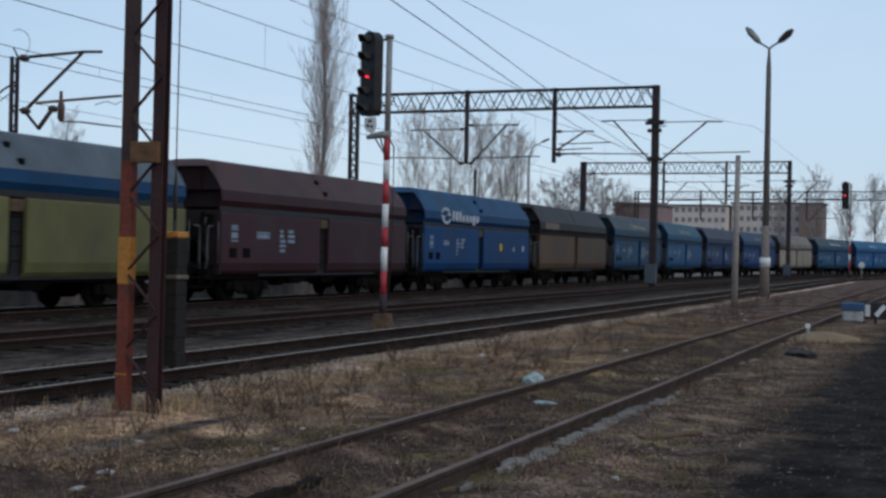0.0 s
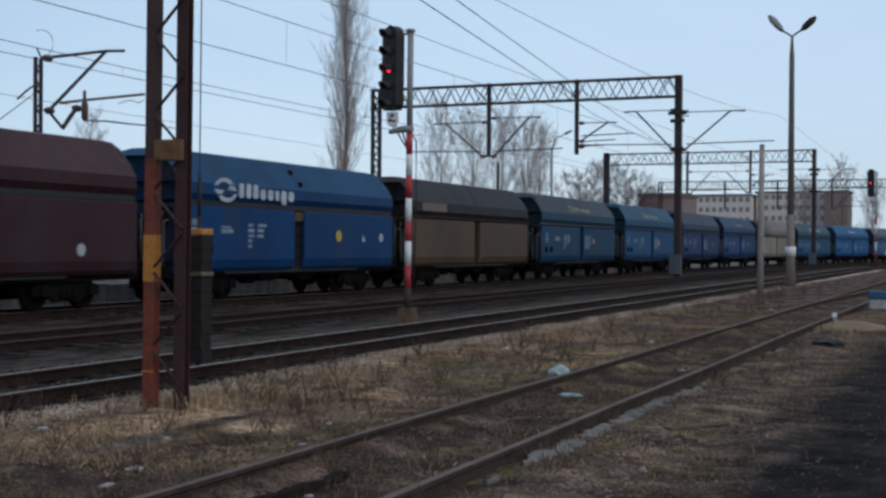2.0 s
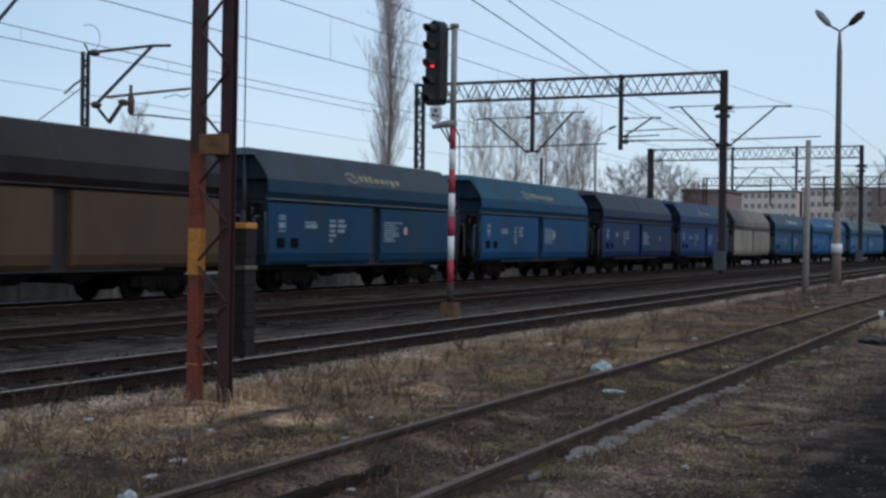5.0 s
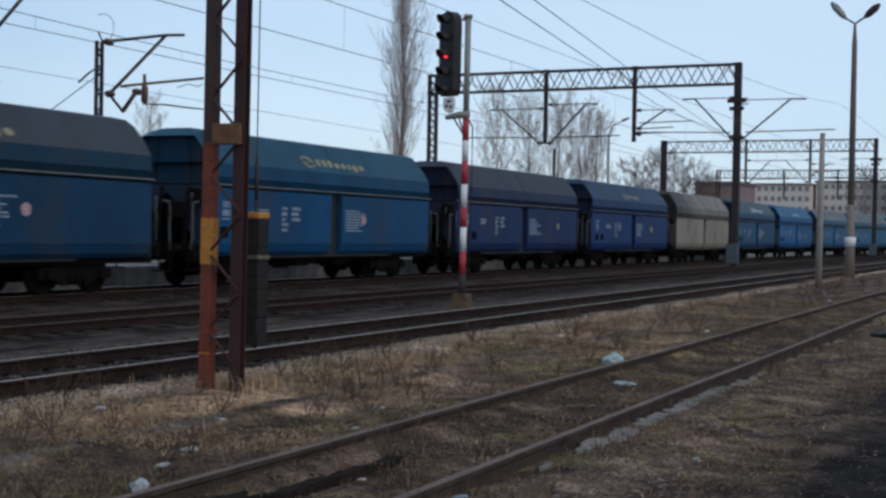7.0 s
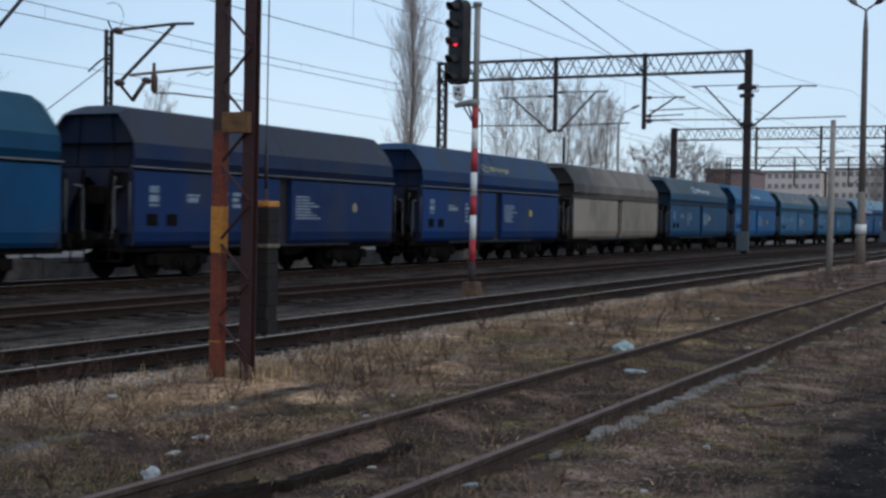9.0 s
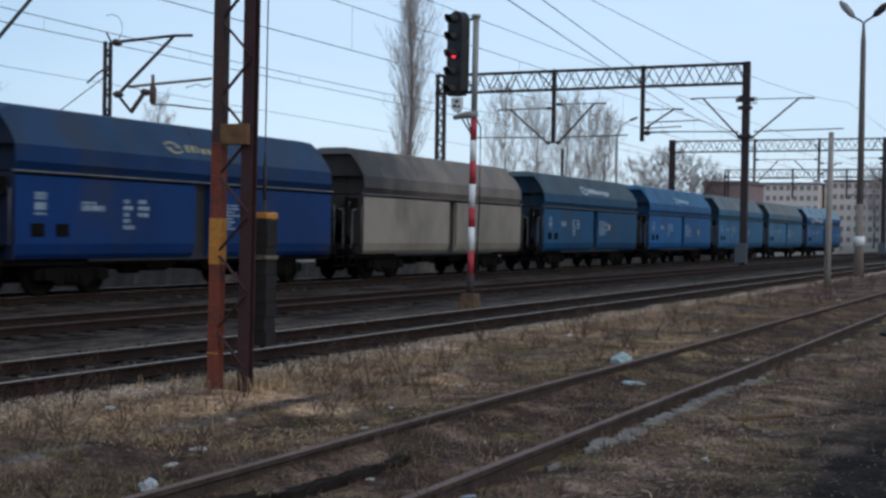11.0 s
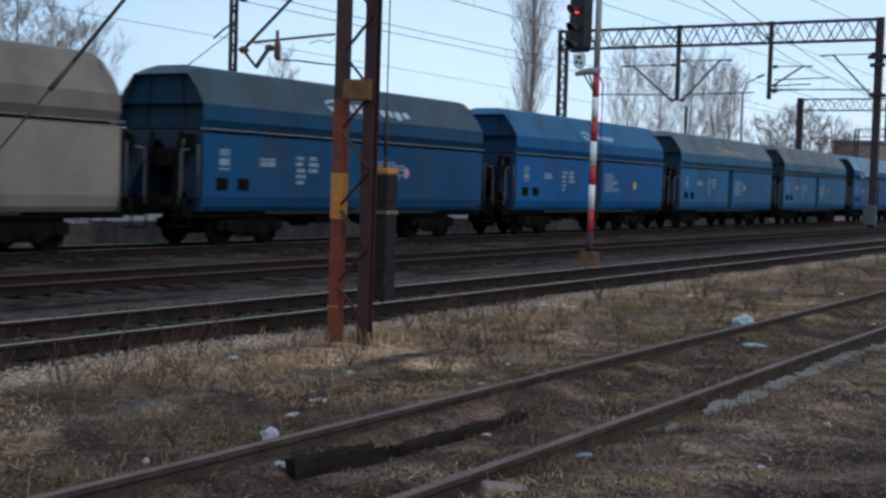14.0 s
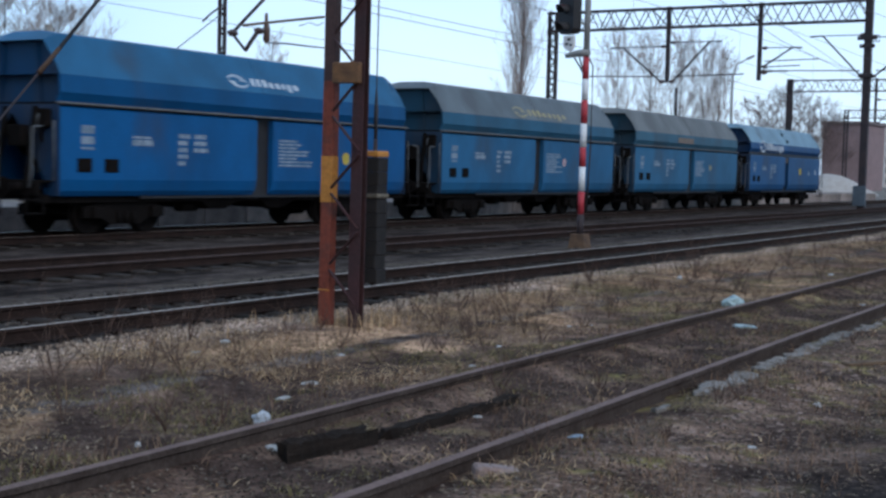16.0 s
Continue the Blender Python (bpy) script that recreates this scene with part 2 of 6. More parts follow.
def ground_material():
    """Bare earth, straw-coloured dead grass, mossy green and dark soil in patches, with asphalt to the right and cinders between the main tracks."""
    m = bpy.data.materials.new("yard_ground")
    m.use_nodes = True
    n, l = m.node_tree.nodes, m.node_tree.links
    bsdf = n["Principled BSDF"]
    bsdf.inputs["Roughness"].default_value = 0.95
    bsdf.inputs["Specular IOR Level"].default_value = 0.02
    geo = n.new("ShaderNodeNewGeometry")
    sep = n.new("ShaderNodeSeparateXYZ")
    l.new(geo.outputs["Position"], sep.inputs[0])

    def grain(s, detail, lo, hi, stretch=(1, 1, 1)):
        mp = n.new("ShaderNodeMapping")
        mp.inputs["Scale"].default_value = stretch
        l.new(geo.outputs["Position"], mp.inputs[0])
        t = n.new("ShaderNodeTexNoise")
        t.inputs["Scale"].default_value, t.inputs["Detail"].default_value = s, detail
        l.new(mp.outputs[0], t.inputs["Vector"])
        r = n.new("ShaderNodeMapRange")
        r.inputs["From Min"].default_value, r.inputs["From Max"].default_value = lo, hi
        l.new(t.outputs["Fac"], r.inputs["Value"])
        return r.outputs[0], t.outputs["Fac"]

    def mix(fac, a, b, kind="MIX"):
        x = n.new("ShaderNodeMix")
        x.data_type, x.blend_type = "RGBA", kind
        for sock, v in ((x.inputs["Factor"], fac), (x.inputs["A"], a), (x.inputs["B"], b)):
            if isinstance(v, (tuple, float, int)):
                sock.default_value = v
            else:
                l.new(v, sock)
        return x.outputs["Result"]

    def band(lo, hi, ragged):
        """0 below x = lo, 1 above hi, with a ragged edge."""
        add = n.new("ShaderNodeMath")
        add.operation = "MULTIPLY_ADD"
        l.new(edge, add.inputs[0])
        add.inputs[1].default_value = ragged
        l.new(sep.outputs[0], add.inputs[2])
        r = n.new("ShaderNodeMapRange")
        r.inputs["From Min"].default_value, r.inputs["From Max"].default_value = lo + ragged / 2, hi + ragged / 2
        l.new(add.outputs[0], r.inputs["Value"])
        return r.outputs[0]

    _, edge = grain(0.9, 6, 0, 1, (1, 0.6, 1))
    soil = mix(grain(1.6, 8, 0.40, 0.60)[0], GROUND["soil"], GROUND["soil_light"])
    straw = mix(grain(9, 6, 0.38, 0.62, (1, 0.55, 1))[0], GROUND["straw"], GROUND["straw_dark"])
    green = mix(grain(6, 6, 0.42, 0.62)[0], GROUND["moss"], GROUND["soil"])
    verge = mix(grain(0.75, 8, 0.44, 0.53)[0], straw, soil)
    scrub = mix(grain(0.85, 8, 0.46, 0.54)[0], GROUND["dark_soil"], soil)
    scrub = mix(grain(0.6, 7, 0.55, 0.62)[0], scrub, straw)
    verge = mix(band(-7.3, -6.7, 1.6), verge, scrub)
    verge = mix(grain(0.4, 7, 0.55, 0.62)[0], verge, green)
    four = mix(grain(1.4, 9, 0.47, 0.62)[0], GROUND["dark_soil"], soil)
    four = mix(grain(0.7, 7, 0.54, 0.62)[0], four, green)
    close = n.new("ShaderNodeMapRange")
    close.inputs["From Min"].default_value, close.inputs["From Max"].default_value = 6.8, 10.2
    l.new(sep.outputs[1], close.inputs["Value"])
    verge = mix(close.outputs[0], mix(grain(1.3, 8, 0.36, 0.54)[0], scrub, GROUND["dark_soil"]), verge)
    far = n.new("ShaderNodeMapRange")
    far.inputs["From Min"].default_value, far.inputs["From Max"].default_value = 20, 34
    l.new(sep.outputs[1], far.inputs["Value"])
    brush = mix(grain(0.9, 8, 0.44, 0.58)[0], GROUND["brush"], GROUND["dark_soil"])
    verge = mix(far.outputs[0], verge, brush)
    trodden = mix(grain(2.6, 8, 0.42, 0.6)[0], GROUND["trodden"], GROUND["dark_soil"])
    trodden = mix(band(PATH_X - 0.16, PATH_X - 0.08, 0.35), verge, trodden)
    verge = mix(band(PATH_X + 0.08, PATH_X + 0.16, 0.35), trodden, verge)
    col = mix(band(-5.6, -4.9, 1.2), verge, four)
    near = mix(grain(2.4, 8, 0.52, 0.60)[0], soil, green)
    near = mix(grain(1.5, 8, 0.50, 0.60)[0], near, GROUND["dark_soil"])
    near = mix(grain(14, 5, 0.56, 0.64)[0], near, GROUND["rubble"])
    col = mix(band(-3.5, -3.0, 0.8), col, near)
    tar = mix(grain(1.6, 7, 0.42, 0.62)[0], GROUND["asphalt"], GROUND["asphalt_light"])
    col = mix(band(-2.5, -1.5, 2.0), col, tar)
    stones = mix(grain(18, 4, 0.42, 0.58)[0], GROUND["gravel"], GROUND["gravel_dark"])
    col = mix(band(-8.78, -8.35, 0.7), stones, col)
    cinder = mix(grain(2.2, 8, 0.42, 0.6, (1, 0.25, 1))[0], GROUND["cinder"], GROUND["cinder_light"])
    worn = mix(grain(3.0, 7, 0.42, 0.6)[0], GROUND["path"], GROUND["cinder_light"])
    path = mix(band(-13.8, -13.5, 0.5), cinder, worn)
    cinder = mix(band(-12.9, -12.6, 0.5), path, cinder)
    ash = mix(grain(5.0, 6, 0.42, 0.6)[0], GROUND["ash"], GROUND["ash_dark"])
    cinder = mix(band(-25.2, -24.7, 0.6), ash, cinder)
    col = mix(band(-9.55, -9.35, 0.35), cinder, col)
    blot = n.new("ShaderNodeMapRange")
    blot.inputs["To Min"].default_value, blot.inputs["To Max"].default_value = 0.62, 1.32
    l.new(grain(3.6, 8, 0.36, 0.64)[0], blot.inputs["Value"])
    bl = n.new("ShaderNodeCombineColor")
    for i in range(3):
        l.new(blot.outputs[0], bl.inputs[i])
    col = mix(1.0, col, bl.outputs[0], "MULTIPLY")
    fine, raw = grain(30, 6, 0.30, 0.70)
    r2 = n.new("ShaderNodeMapRange")
    r2.inputs["To Min"].default_value, r2.inputs["To Max"].default_value = 0.45, 1.45
    l.new(fine, r2.inputs["Value"])
    g = n.new("ShaderNodeCombineColor")
    for i in range(3):
        l.new(r2.outputs[0], g.inputs[i])
    col = mix(1.0, col, g.outputs[0], "MULTIPLY")
    l.new(col, bsdf.inputs["Base Color"])
    b = n.new("ShaderNodeBump")
    b.inputs["Strength"].default_value, b.inputs["Distance"].default_value = 0.7, 0.03
    l.new(raw, b.inputs["Height"])
    l.new(b.outputs[0], bsdf.inputs["Normal"])
    return m


PATH_X = -7.05
GROUND = dict(trodden=rgb(0.150, 0.122, 0.108), brush=rgb(0.175, 0.108, 0.080), soil=rgb(0.125, 0.079, 0.058), soil_light=rgb(0.217, 0.140, 0.101), path=rgb(0.090, 0.071, 0.056), straw=rgb(0.57, 0.357, 0.215), straw_dark=rgb(0.286, 0.169, 0.102),
              moss=rgb(0.185, 0.145, 0.060), rubble=rgb(0.254, 0.179, 0.145), dark_soil=rgb(0.066, 0.043, 0.034), asphalt=rgb(0.0210, 0.0173, 0.0160), asphalt_light=rgb(0.0390, 0.0307, 0.0270),
              gravel=rgb(0.678, 0.487, 0.378), gravel_dark=rgb(0.403, 0.280, 0.213), cinder=rgb(0.0227, 0.0173, 0.0149), cinder_light=rgb(0.073, 0.056, 0.047), ash=rgb(0.240, 0.213, 0.185), ash_dark=rgb(0.130, 0.114, 0.098))
xs = [-900, -400, -200, -120, -80, -60, -45] + steps(-38, -13, 1.0) + steps(-12.6, 2.0, 0.25) + [3, 5, 9, 16, 30, 60, 120, 250, 600]
ys = [-300, -120, -50, -20, -8] + steps(-4, 36, 0.4) + steps(37.5, 110, 1.5) + steps(115, 260, 6) + [290, 340, 420, 560, 800, 1400]
sheet("ground", xs, ys, ground_material(), "trampled yard ground of dry grass, dark earth and cinders", "ground")


# ---- tracks ----
def rail_profile(x):
    return [(x - 0.036, 0.0), (x + 0.036, 0.0), (x + 0.036, -0.035), (x + 0.009, -0.05), (x + 0.009, -0.125), (x + 0.07, -0.14), (x + 0.07, -0.15),
            (x - 0.07, -0.15), (x - 0.07, -0.14), (x - 0.009, -0.125), (x - 0.009, -0.05), (x - 0.036, -0.035)]


def rail_mesh(x, ys, sag=0.0, swing=None):
    """A rail's full section drawn along the track; its head is the second material."""
    bm = bmesh.new()
    prof = rail_profile(0)
    rings = []
    for y in ys:
        cx = x + bend(y) + (swing(y) if swing else 0)
        dz = sag * wobble(x, y, 0.25)
        rings.append([bm.verts.new((cx + px, y, pz + dz)) for px, pz in prof])
    for a, b in zip(rings, rings[1:]):
        for i in range(len(prof)):
            j = (i + 1) % len(prof)
            f = bm.faces.new((a[i], a[j], b[j], b[i]))
            f.material_index = 1 if i == 0 else 0
    bm.faces.new(rings[0])
    bm.faces.new(rings[-1][::-1])
    bmesh.ops.recalc_face_normals(bm, faces=bm.faces[:])
    return bm


def track(name, xn, xf, y0, y1, label, top, sag=0.0, swing=None, sleepers=True, depth=-0.15, nmax=300, side=None):
    t = thing(name, label, "railway track", kind="structure")
    ys = steps(y0, min(y1, 110), 1.5) + (steps(113, y1, 4) if y1 > 113 else [])
    for x in (xn, xf):
        part("rail", rail_mesh(x, ys, sag, swing), [side or RAIL_SIDE, top], t)
    if sleepers:
        bm = bmesh.new()
        box(bm, -1.25, 1.25, -0.12, 0.12, -0.1, 0.0, 0.02)
        me = mesh_of("sleeper", bm, SLEEPER)
        c = (xn + xf) / 2
        rnd = random.Random(5)
        y, k = max(y0, 4.0), 0
        while y < min(y1, 240):
            m = pose(c + bend(y) + (swing(y) if swing else 0) + rnd.uniform(-0.04, 0.04), y, depth + rnd.uniform(-0.02, 0.01), 0, 0, rnd.uniform(-1, 1))
            if k < nmax:
                shared("sleeper", me, t, m)
            k += 1
            y += 0.62
    return t


track("main_track", -9.95, -11.45, -30, 330, "main line track with worn bright rails on dark sleepers", RAIL_TOP)
track("middle_track", -15.2, -16.7, -30, 330, "second line track sunk in black cinders", RAIL_DULL, nmax=150)
track("train_track", -21.4, -22.9, -60, 330, "line on which the coal train runs", RAIL_TOP, nmax=150)
track("siding_track", -3.66, -5.12, -12, 100, "old siding with rusty rails half sunk in earth and weeds", RAIL_DULL, sag=0.012, sleepers=False, side=RAIL_EARTHY)
track("diverging_track", -3.66, -5.12, 38, 150, "rusty track that branches off the siding", RAIL_DULL, swing=lambda y: (y - 38) ** 2 / 410.0, sleepers=False, side=RAIL_EARTHY)


# ---- platform beyond the train ----
def platform():
    t = thing("low_platform", "low old platform edge of weathered concrete slabs", "platform", kind="structure")
    bm = bmesh.new()
    box(bm, -0.02, 3.6, 0, 1.96, 0, 0.62, 0.02)
    me = mesh_of("slab", bm, shade("grimy_concrete", rgb(0.27, 0.215, 0.185), rgb(0.13, 0.105, 0.092), 0.95, scale=2, fine=20, bump=0.4, spread=0.3))
    rnd = random.Random(3)
    for k in range(75):
        y = -30 + 2.0 * k
        shared("slab", me, t, pose(-29.6 + bend(y) + rnd.uniform(-0.02, 0.02), y, -0.22 + rnd.uniform(-0.03, 0.02)))


platform()

# ---- the coal train ----
PITCH = 15.8
TRAIN_X = -22.15
BODY, LONG_BODY = 13.45, 13.85
# how far each wagon stands off the even spacing
SLACK = (0.0, 0.0, 0.0, -0.1, -0.25, -0.1, 0.15, 0.1, -0.15, 0.2, 0.25, 0.1, 0.1, 0.0)


def lead(t):
    """Where the first wagon's body begins along the track at t seconds."""
    return 17.9 - 9.6 * t - 0.0125 * t * t


SOOT = rgb(0.034, 0.030, 0.029)


def smoked(m, full, none):
    """Lays coal soot over a paint, solid up to y = full along the wagon and gone, raggedly, by y = none."""
    n, l = m.node_tree.nodes, m.node_tree.links
    bsdf = n["Principled BSDF"]
    old = bsdf.inputs["Base Color"].links[0].from_socket
    co = n.new("ShaderNodeTexCoord")
    sep = n.new("ShaderNodeSeparateXYZ")
    l.new(co.outputs["Object"], sep.inputs[0])
    puff = n.new("ShaderNodeTexNoise")
    puff.inputs["Scale"].default_value, puff.inputs["Detail"].default_value = 1.4, 6
    l.new(co.outputs["Object"], puff.inputs["Vector"])
    edge = n.new("ShaderNodeMath")
    edge.operation = "MULTIPLY_ADD"
    l.new(puff.outputs["Fac"], edge.inputs[0])
    edge.inputs[1].default_value = 5.0
    l.new(sep.outputs[1], edge.inputs[2])
    fade = n.new("ShaderNodeMapRange")
    fade.inputs["From Min"].default_value, fade.inputs["From Max"].default_value = full + 2.5, none + 2.5
    fade.inputs["To Min"].default_value, fade.inputs["To Max"].default_value = 0.9, 0.0
    l.new(edge.outputs[0], fade.inputs["Value"])
    mixer = n.new("ShaderNodeMix")
    mixer.data_type = "RGBA"
    l.new(fade.outputs[0], mixer.inputs["Factor"])
    l.new(old, mixer.inputs["A"])
    mixer.inputs["B"].default_value = SOOT
    l.new(mixer.outputs["Result"], bsdf.inputs["Base Color"])
    return m


def wagon_paint(name, base, dirt=SOOT, amount=0.15):
    base = tuple(c * 0.86 for c in base)
    if base[2] > 2.2 * base[0]:
        base = (base[0] * 0.6, base[1] * 1.0, base[2] * 1.10)
    dirt = tuple(0.45 * c + 0.55 * d for c, d in zip(base, dirt)) + (1.0,)
    second = tuple(c * 0.72 + 0.002 for c in base) + (1.0,)
    return shade(name, rgb(*base), second, 0.5, scale=1.0, fine=40, bump=0.012, amount=0.7, dirt=dirt, dirt_amount=amount + 0.10, stretch=(1, 0.9, 0.6), mottle=0.5, gloss=0.14)


def bogie_meshes():
    """Wheel, side frame and bolster, once for all wagons."""
    bm = bmesh.new()
    n = 20
    rings = []
    for x, r in ((-0.07, 0.16), (-0.07, 0.49), (-0.045, 0.50), (-0.035, 0.46), (0.03, 0.45), (0.065, 0.445), (0.065, 0.36), (0.03, 0.34), (0.03, 0.17), (0.09, 0.15), (0.09, 0.0001)):
        rings.append([bm.verts.new((x, r * math.cos(2 * math.pi * k / n), r * math.sin(2 * math.pi * k / n))) for k in range(n)])
    for a, b in zip(rings, rings[1:]):
        for k in range(n):
            bm.faces.new((a[k], a[(k + 1) % n], b[(k + 1) % n], b[k]))
    bmesh.ops.recalc_face_normals(bm, faces=bm.faces[:])
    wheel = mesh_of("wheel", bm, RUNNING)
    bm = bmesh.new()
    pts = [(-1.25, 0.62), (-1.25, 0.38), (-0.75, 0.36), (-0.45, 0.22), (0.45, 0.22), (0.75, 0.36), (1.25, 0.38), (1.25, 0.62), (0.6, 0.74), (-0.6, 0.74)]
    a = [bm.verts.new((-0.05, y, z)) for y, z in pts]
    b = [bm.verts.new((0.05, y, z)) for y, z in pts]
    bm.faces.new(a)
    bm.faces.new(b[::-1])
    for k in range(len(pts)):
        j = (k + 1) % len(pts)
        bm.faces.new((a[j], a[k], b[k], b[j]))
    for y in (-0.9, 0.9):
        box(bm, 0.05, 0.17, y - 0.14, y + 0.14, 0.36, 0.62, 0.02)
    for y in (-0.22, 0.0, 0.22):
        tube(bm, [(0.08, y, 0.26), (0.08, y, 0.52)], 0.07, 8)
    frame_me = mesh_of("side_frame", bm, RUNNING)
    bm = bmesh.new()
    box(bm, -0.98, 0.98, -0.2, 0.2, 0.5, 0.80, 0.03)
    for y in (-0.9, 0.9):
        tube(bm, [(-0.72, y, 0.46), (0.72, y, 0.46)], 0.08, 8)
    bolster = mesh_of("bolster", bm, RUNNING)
    return wheel, frame_me, bolster


WHEEL, SIDE_FRAME, BOLSTER = bogie_meshes()


def buffer_mesh():
    bm = bmesh.new()
    tube(bm, [(0, 0, 0), (0, -0.32, 0)], 0.10, 10)
    tube(bm, [(0, -0.32, 0), (0, -0.52, 0)], 0.075, 10)
    tube(bm, [(0, -0.52, 0), (0, -0.56, 0)], 0.22, 14)
    return mesh_of("buffer", bm, RUNNING)


BUFFER = buffer_mesh()


def rows_of_bars(bm, x, y0, z1, width, heights, gap=0.055, rnd=None):
    """Lines of lettering too faint to read, as plain bars."""
    z = z1
    for h in heights:
        w = width * (rnd.uniform(0.5, 1.0) if rnd else 1.0)
        box(bm, x, x + 0.006, y0, y0 + w, z - h, z)
        z -= h + gap


def disc(bm, x, y, z, r, ry=None, n=16):
    a = [bm.verts.new((x, y + (ry or r) * math.cos(2 * math.pi * k / n), z + r * math.sin(2 * math.pi * k / n))) for k in range(n)]
    b = [bm.verts.new((x + 0.008, v.co.y, v.co.z)) for v in a]
    for k in range(n):
        bm.faces.new((a[k], a[(k + 1) % n], b[(k + 1) % n], b[k]))
    bm.faces.new(b)


def logo_part(bm, w, name, mat, flat):
    """Lays a flat drawing of an emblem on the wagon's upper side, or bends it over the roof's slope."""
    ext = bmesh.ops.extrude_face_region(bm, geom=bm.faces[:])
    bmesh.ops.translate(bm, verts=[v for v in ext["geom"] if isinstance(v, bmesh.types.BMVert)], vec=(0.006, 0, 0))
    tilt = math.atan2(1.40 - 0.88, 4.31 - 3.424)
    for v in bm.verts:
        dx, dz = v.co.x, v.co.z - 3.43
        if flat:
            v.co.x = 1.432 + dx
        elif dz < 0:
            v.co.x = 1.409 + dx
        else:
            v.co.x, v.co.z = 1.405 + dx - math.sin(tilt) * dz, 3.43 + math.cos(tilt) * dz
    bmesh.ops.recalc_face_normals(bm, faces=bm.faces[:])
    part(name, bm, mat, w, "faded pale emblem" if name == "logo" else "row of faded pale bars")


def hopper_wagon(label, low, top, roof, slot=False, circle=None, logo=None, soot=0.15, seed=1, low_dirt=0.12, texts=True, middle="seam", plate=None, tone=1.0, smoke=None):
    """A bogie hopper wagon with its length along y, on rail level, x across; slot: the kind with a dark slot under its top and an open middle bay."""
    rnd = random.Random(seed)
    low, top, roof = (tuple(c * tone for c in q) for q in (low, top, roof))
    w = thing("hopper_wagon", label, "freight wagon", "wagons of the coal train")
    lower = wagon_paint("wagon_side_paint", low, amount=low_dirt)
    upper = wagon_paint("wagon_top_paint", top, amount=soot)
    # End paints: body colours darkened as the shade between wagons, plus real soot.
    end_top = wagon_paint("wagon_end_top_shaded", tuple(c * 0.55 for c in top), amount=0.3)
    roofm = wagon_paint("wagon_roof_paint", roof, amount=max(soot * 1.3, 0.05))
    ends = wagon_paint("wagon_end_shaded_sooty", tuple(c * 0.45 for c in low), amount=0.5)
    if smoke:
        for m in (upper, roofm):
            smoked(m, *smoke)
        for m in (ends, end_top):
            smoked(m, 20, 30)
    # Halved side colour stands in for the shade inside the recess.
    recess = wagon_paint("wagon_recess_shaded", tuple(c * 0.5 for c in low), amount=0.0)
    L = LONG_BODY if slot else BODY
    mid0, mid1 = (6.45, 7.1) if slot else (6.5, 7.15)
    # dark inner hopper behind the side panels, sloping in at both ends
    bm = bmesh.new()
    prof = [(2.6, 0.80), (L - 2.6, 0.80), (L - 1.2, 1.9), (L - 0.1, 2.80), (0.1, 2.80), (1.2, 1.9)]
    a = [bm.verts.new((-1.24, y, z)) for y, z in prof]
    b = [bm.verts.new((1.24, y, z)) for y, z in prof]
    bm.faces.new(a)
    bm.faces.new(b[::-1])
    for k in range(len(prof)):
        j = (k + 1) % len(prof)
        bm.faces.new((a[j], a[k], b[k], b[j]))
    bmesh.ops.recalc_face_normals(bm, faces=bm.faces[:])
    # Black here stands for the unlit void behind the plates.
    part("inner_hopper", bm, BLACK_PAINT, w)
    for s in (1, -1):
        for y0, y1 in ((0.0, mid0), (mid1, L)):
            bm = bmesh.new()
            pf = [(1.27, 0.87), (1.36, 0.98), (1.42, 1.22), (1.42, 2.72), (1.38, 2.76), (1.26, 2.76), (1.26, 0.95)]
            extrude_profile(bm, [(s * x, z) for x, z in pf], y0, y1)
            part("side_panel", bm, lower, w)
        if not slot:
            bm = bmesh.new()
            extrude_profile(bm, [(s * x, z) for x, z in [(1.12, 0.95), (1.22, 1.2), (1.22, 2.76), (1.12, 2.76)]], mid0, mid1)
            part("middle_panel", bm, recess, w, "lightly sooty recessed panel between the side plates, darkened as shade")
            bm = bmesh.new()
            box(bm, *sorted((s * 1.34, s * 1.49)), -0.06, L + 0.06, 2.80, 2.85, 0.012)
            part("side_ledge", bm, LEDGE if middle != "dark" else DARK_STEEL, w, "weathered grey steel ledge")
        else:
            bm = bmesh.new()
            box(bm, *sorted((s * 1.30, s * 1.36)), 0.0, L, 2.77, 2.925)
            part("side_ledge", bm, BLACK_PAINT, w, "dark slot rail under the hopper top")
            bm = bmesh.new()
            for z in (1.25, 1.6, 1.95, 2.3):
                tube(bm, [(s * 1.38, mid0 + 0.12, z), (s * 1.38, mid1 - 0.12, z)], 0.016, 5)
            for y in (mid0 + 0.12, mid1 - 0.12):
                tube(bm, [(s * 1.38, y, 0.95), (s * 1.38, y, 2.75)], 0.018, 5)
            part("ladder", bm, RUNNING, w)
            bm = bmesh.new()
            box(bm, *sorted((s * 1.28, s * 1.40)), mid0 + 0.06, mid1 - 0.06, 2.42, 2.72, 0.02)
            part("latch_box", bm, shade("latch_rust", rgb(0.13, 0.078, 0.035), rgb(0.06, 0.04, 0.025)), w, "dark rusty latch box")
    # the upper hopper, widest at its knuckle, and the roof on it
    zb = 2.86 if not slot else 2.92
    for s in (1, -1):
        # the side plate tucks in under its knuckle
        bm = bmesh.new()
        pf = [(1.33, zb), (1.43, zb + 0.19), (1.40, 3.42), (1.36, 3.42), (1.39, zb + 0.19), (1.29, zb)]
        extrude_profile(bm, [(s * x, z) for x, z in pf], 0.0, L)
        part("hopper_top", bm, upper, w)
    bm = bmesh.new()
    box(bm, -1.285, 1.285, 0.02, L - 0.02, 2.805, 2.845)
    part("hopper_sill", bm, RUNNING, w)
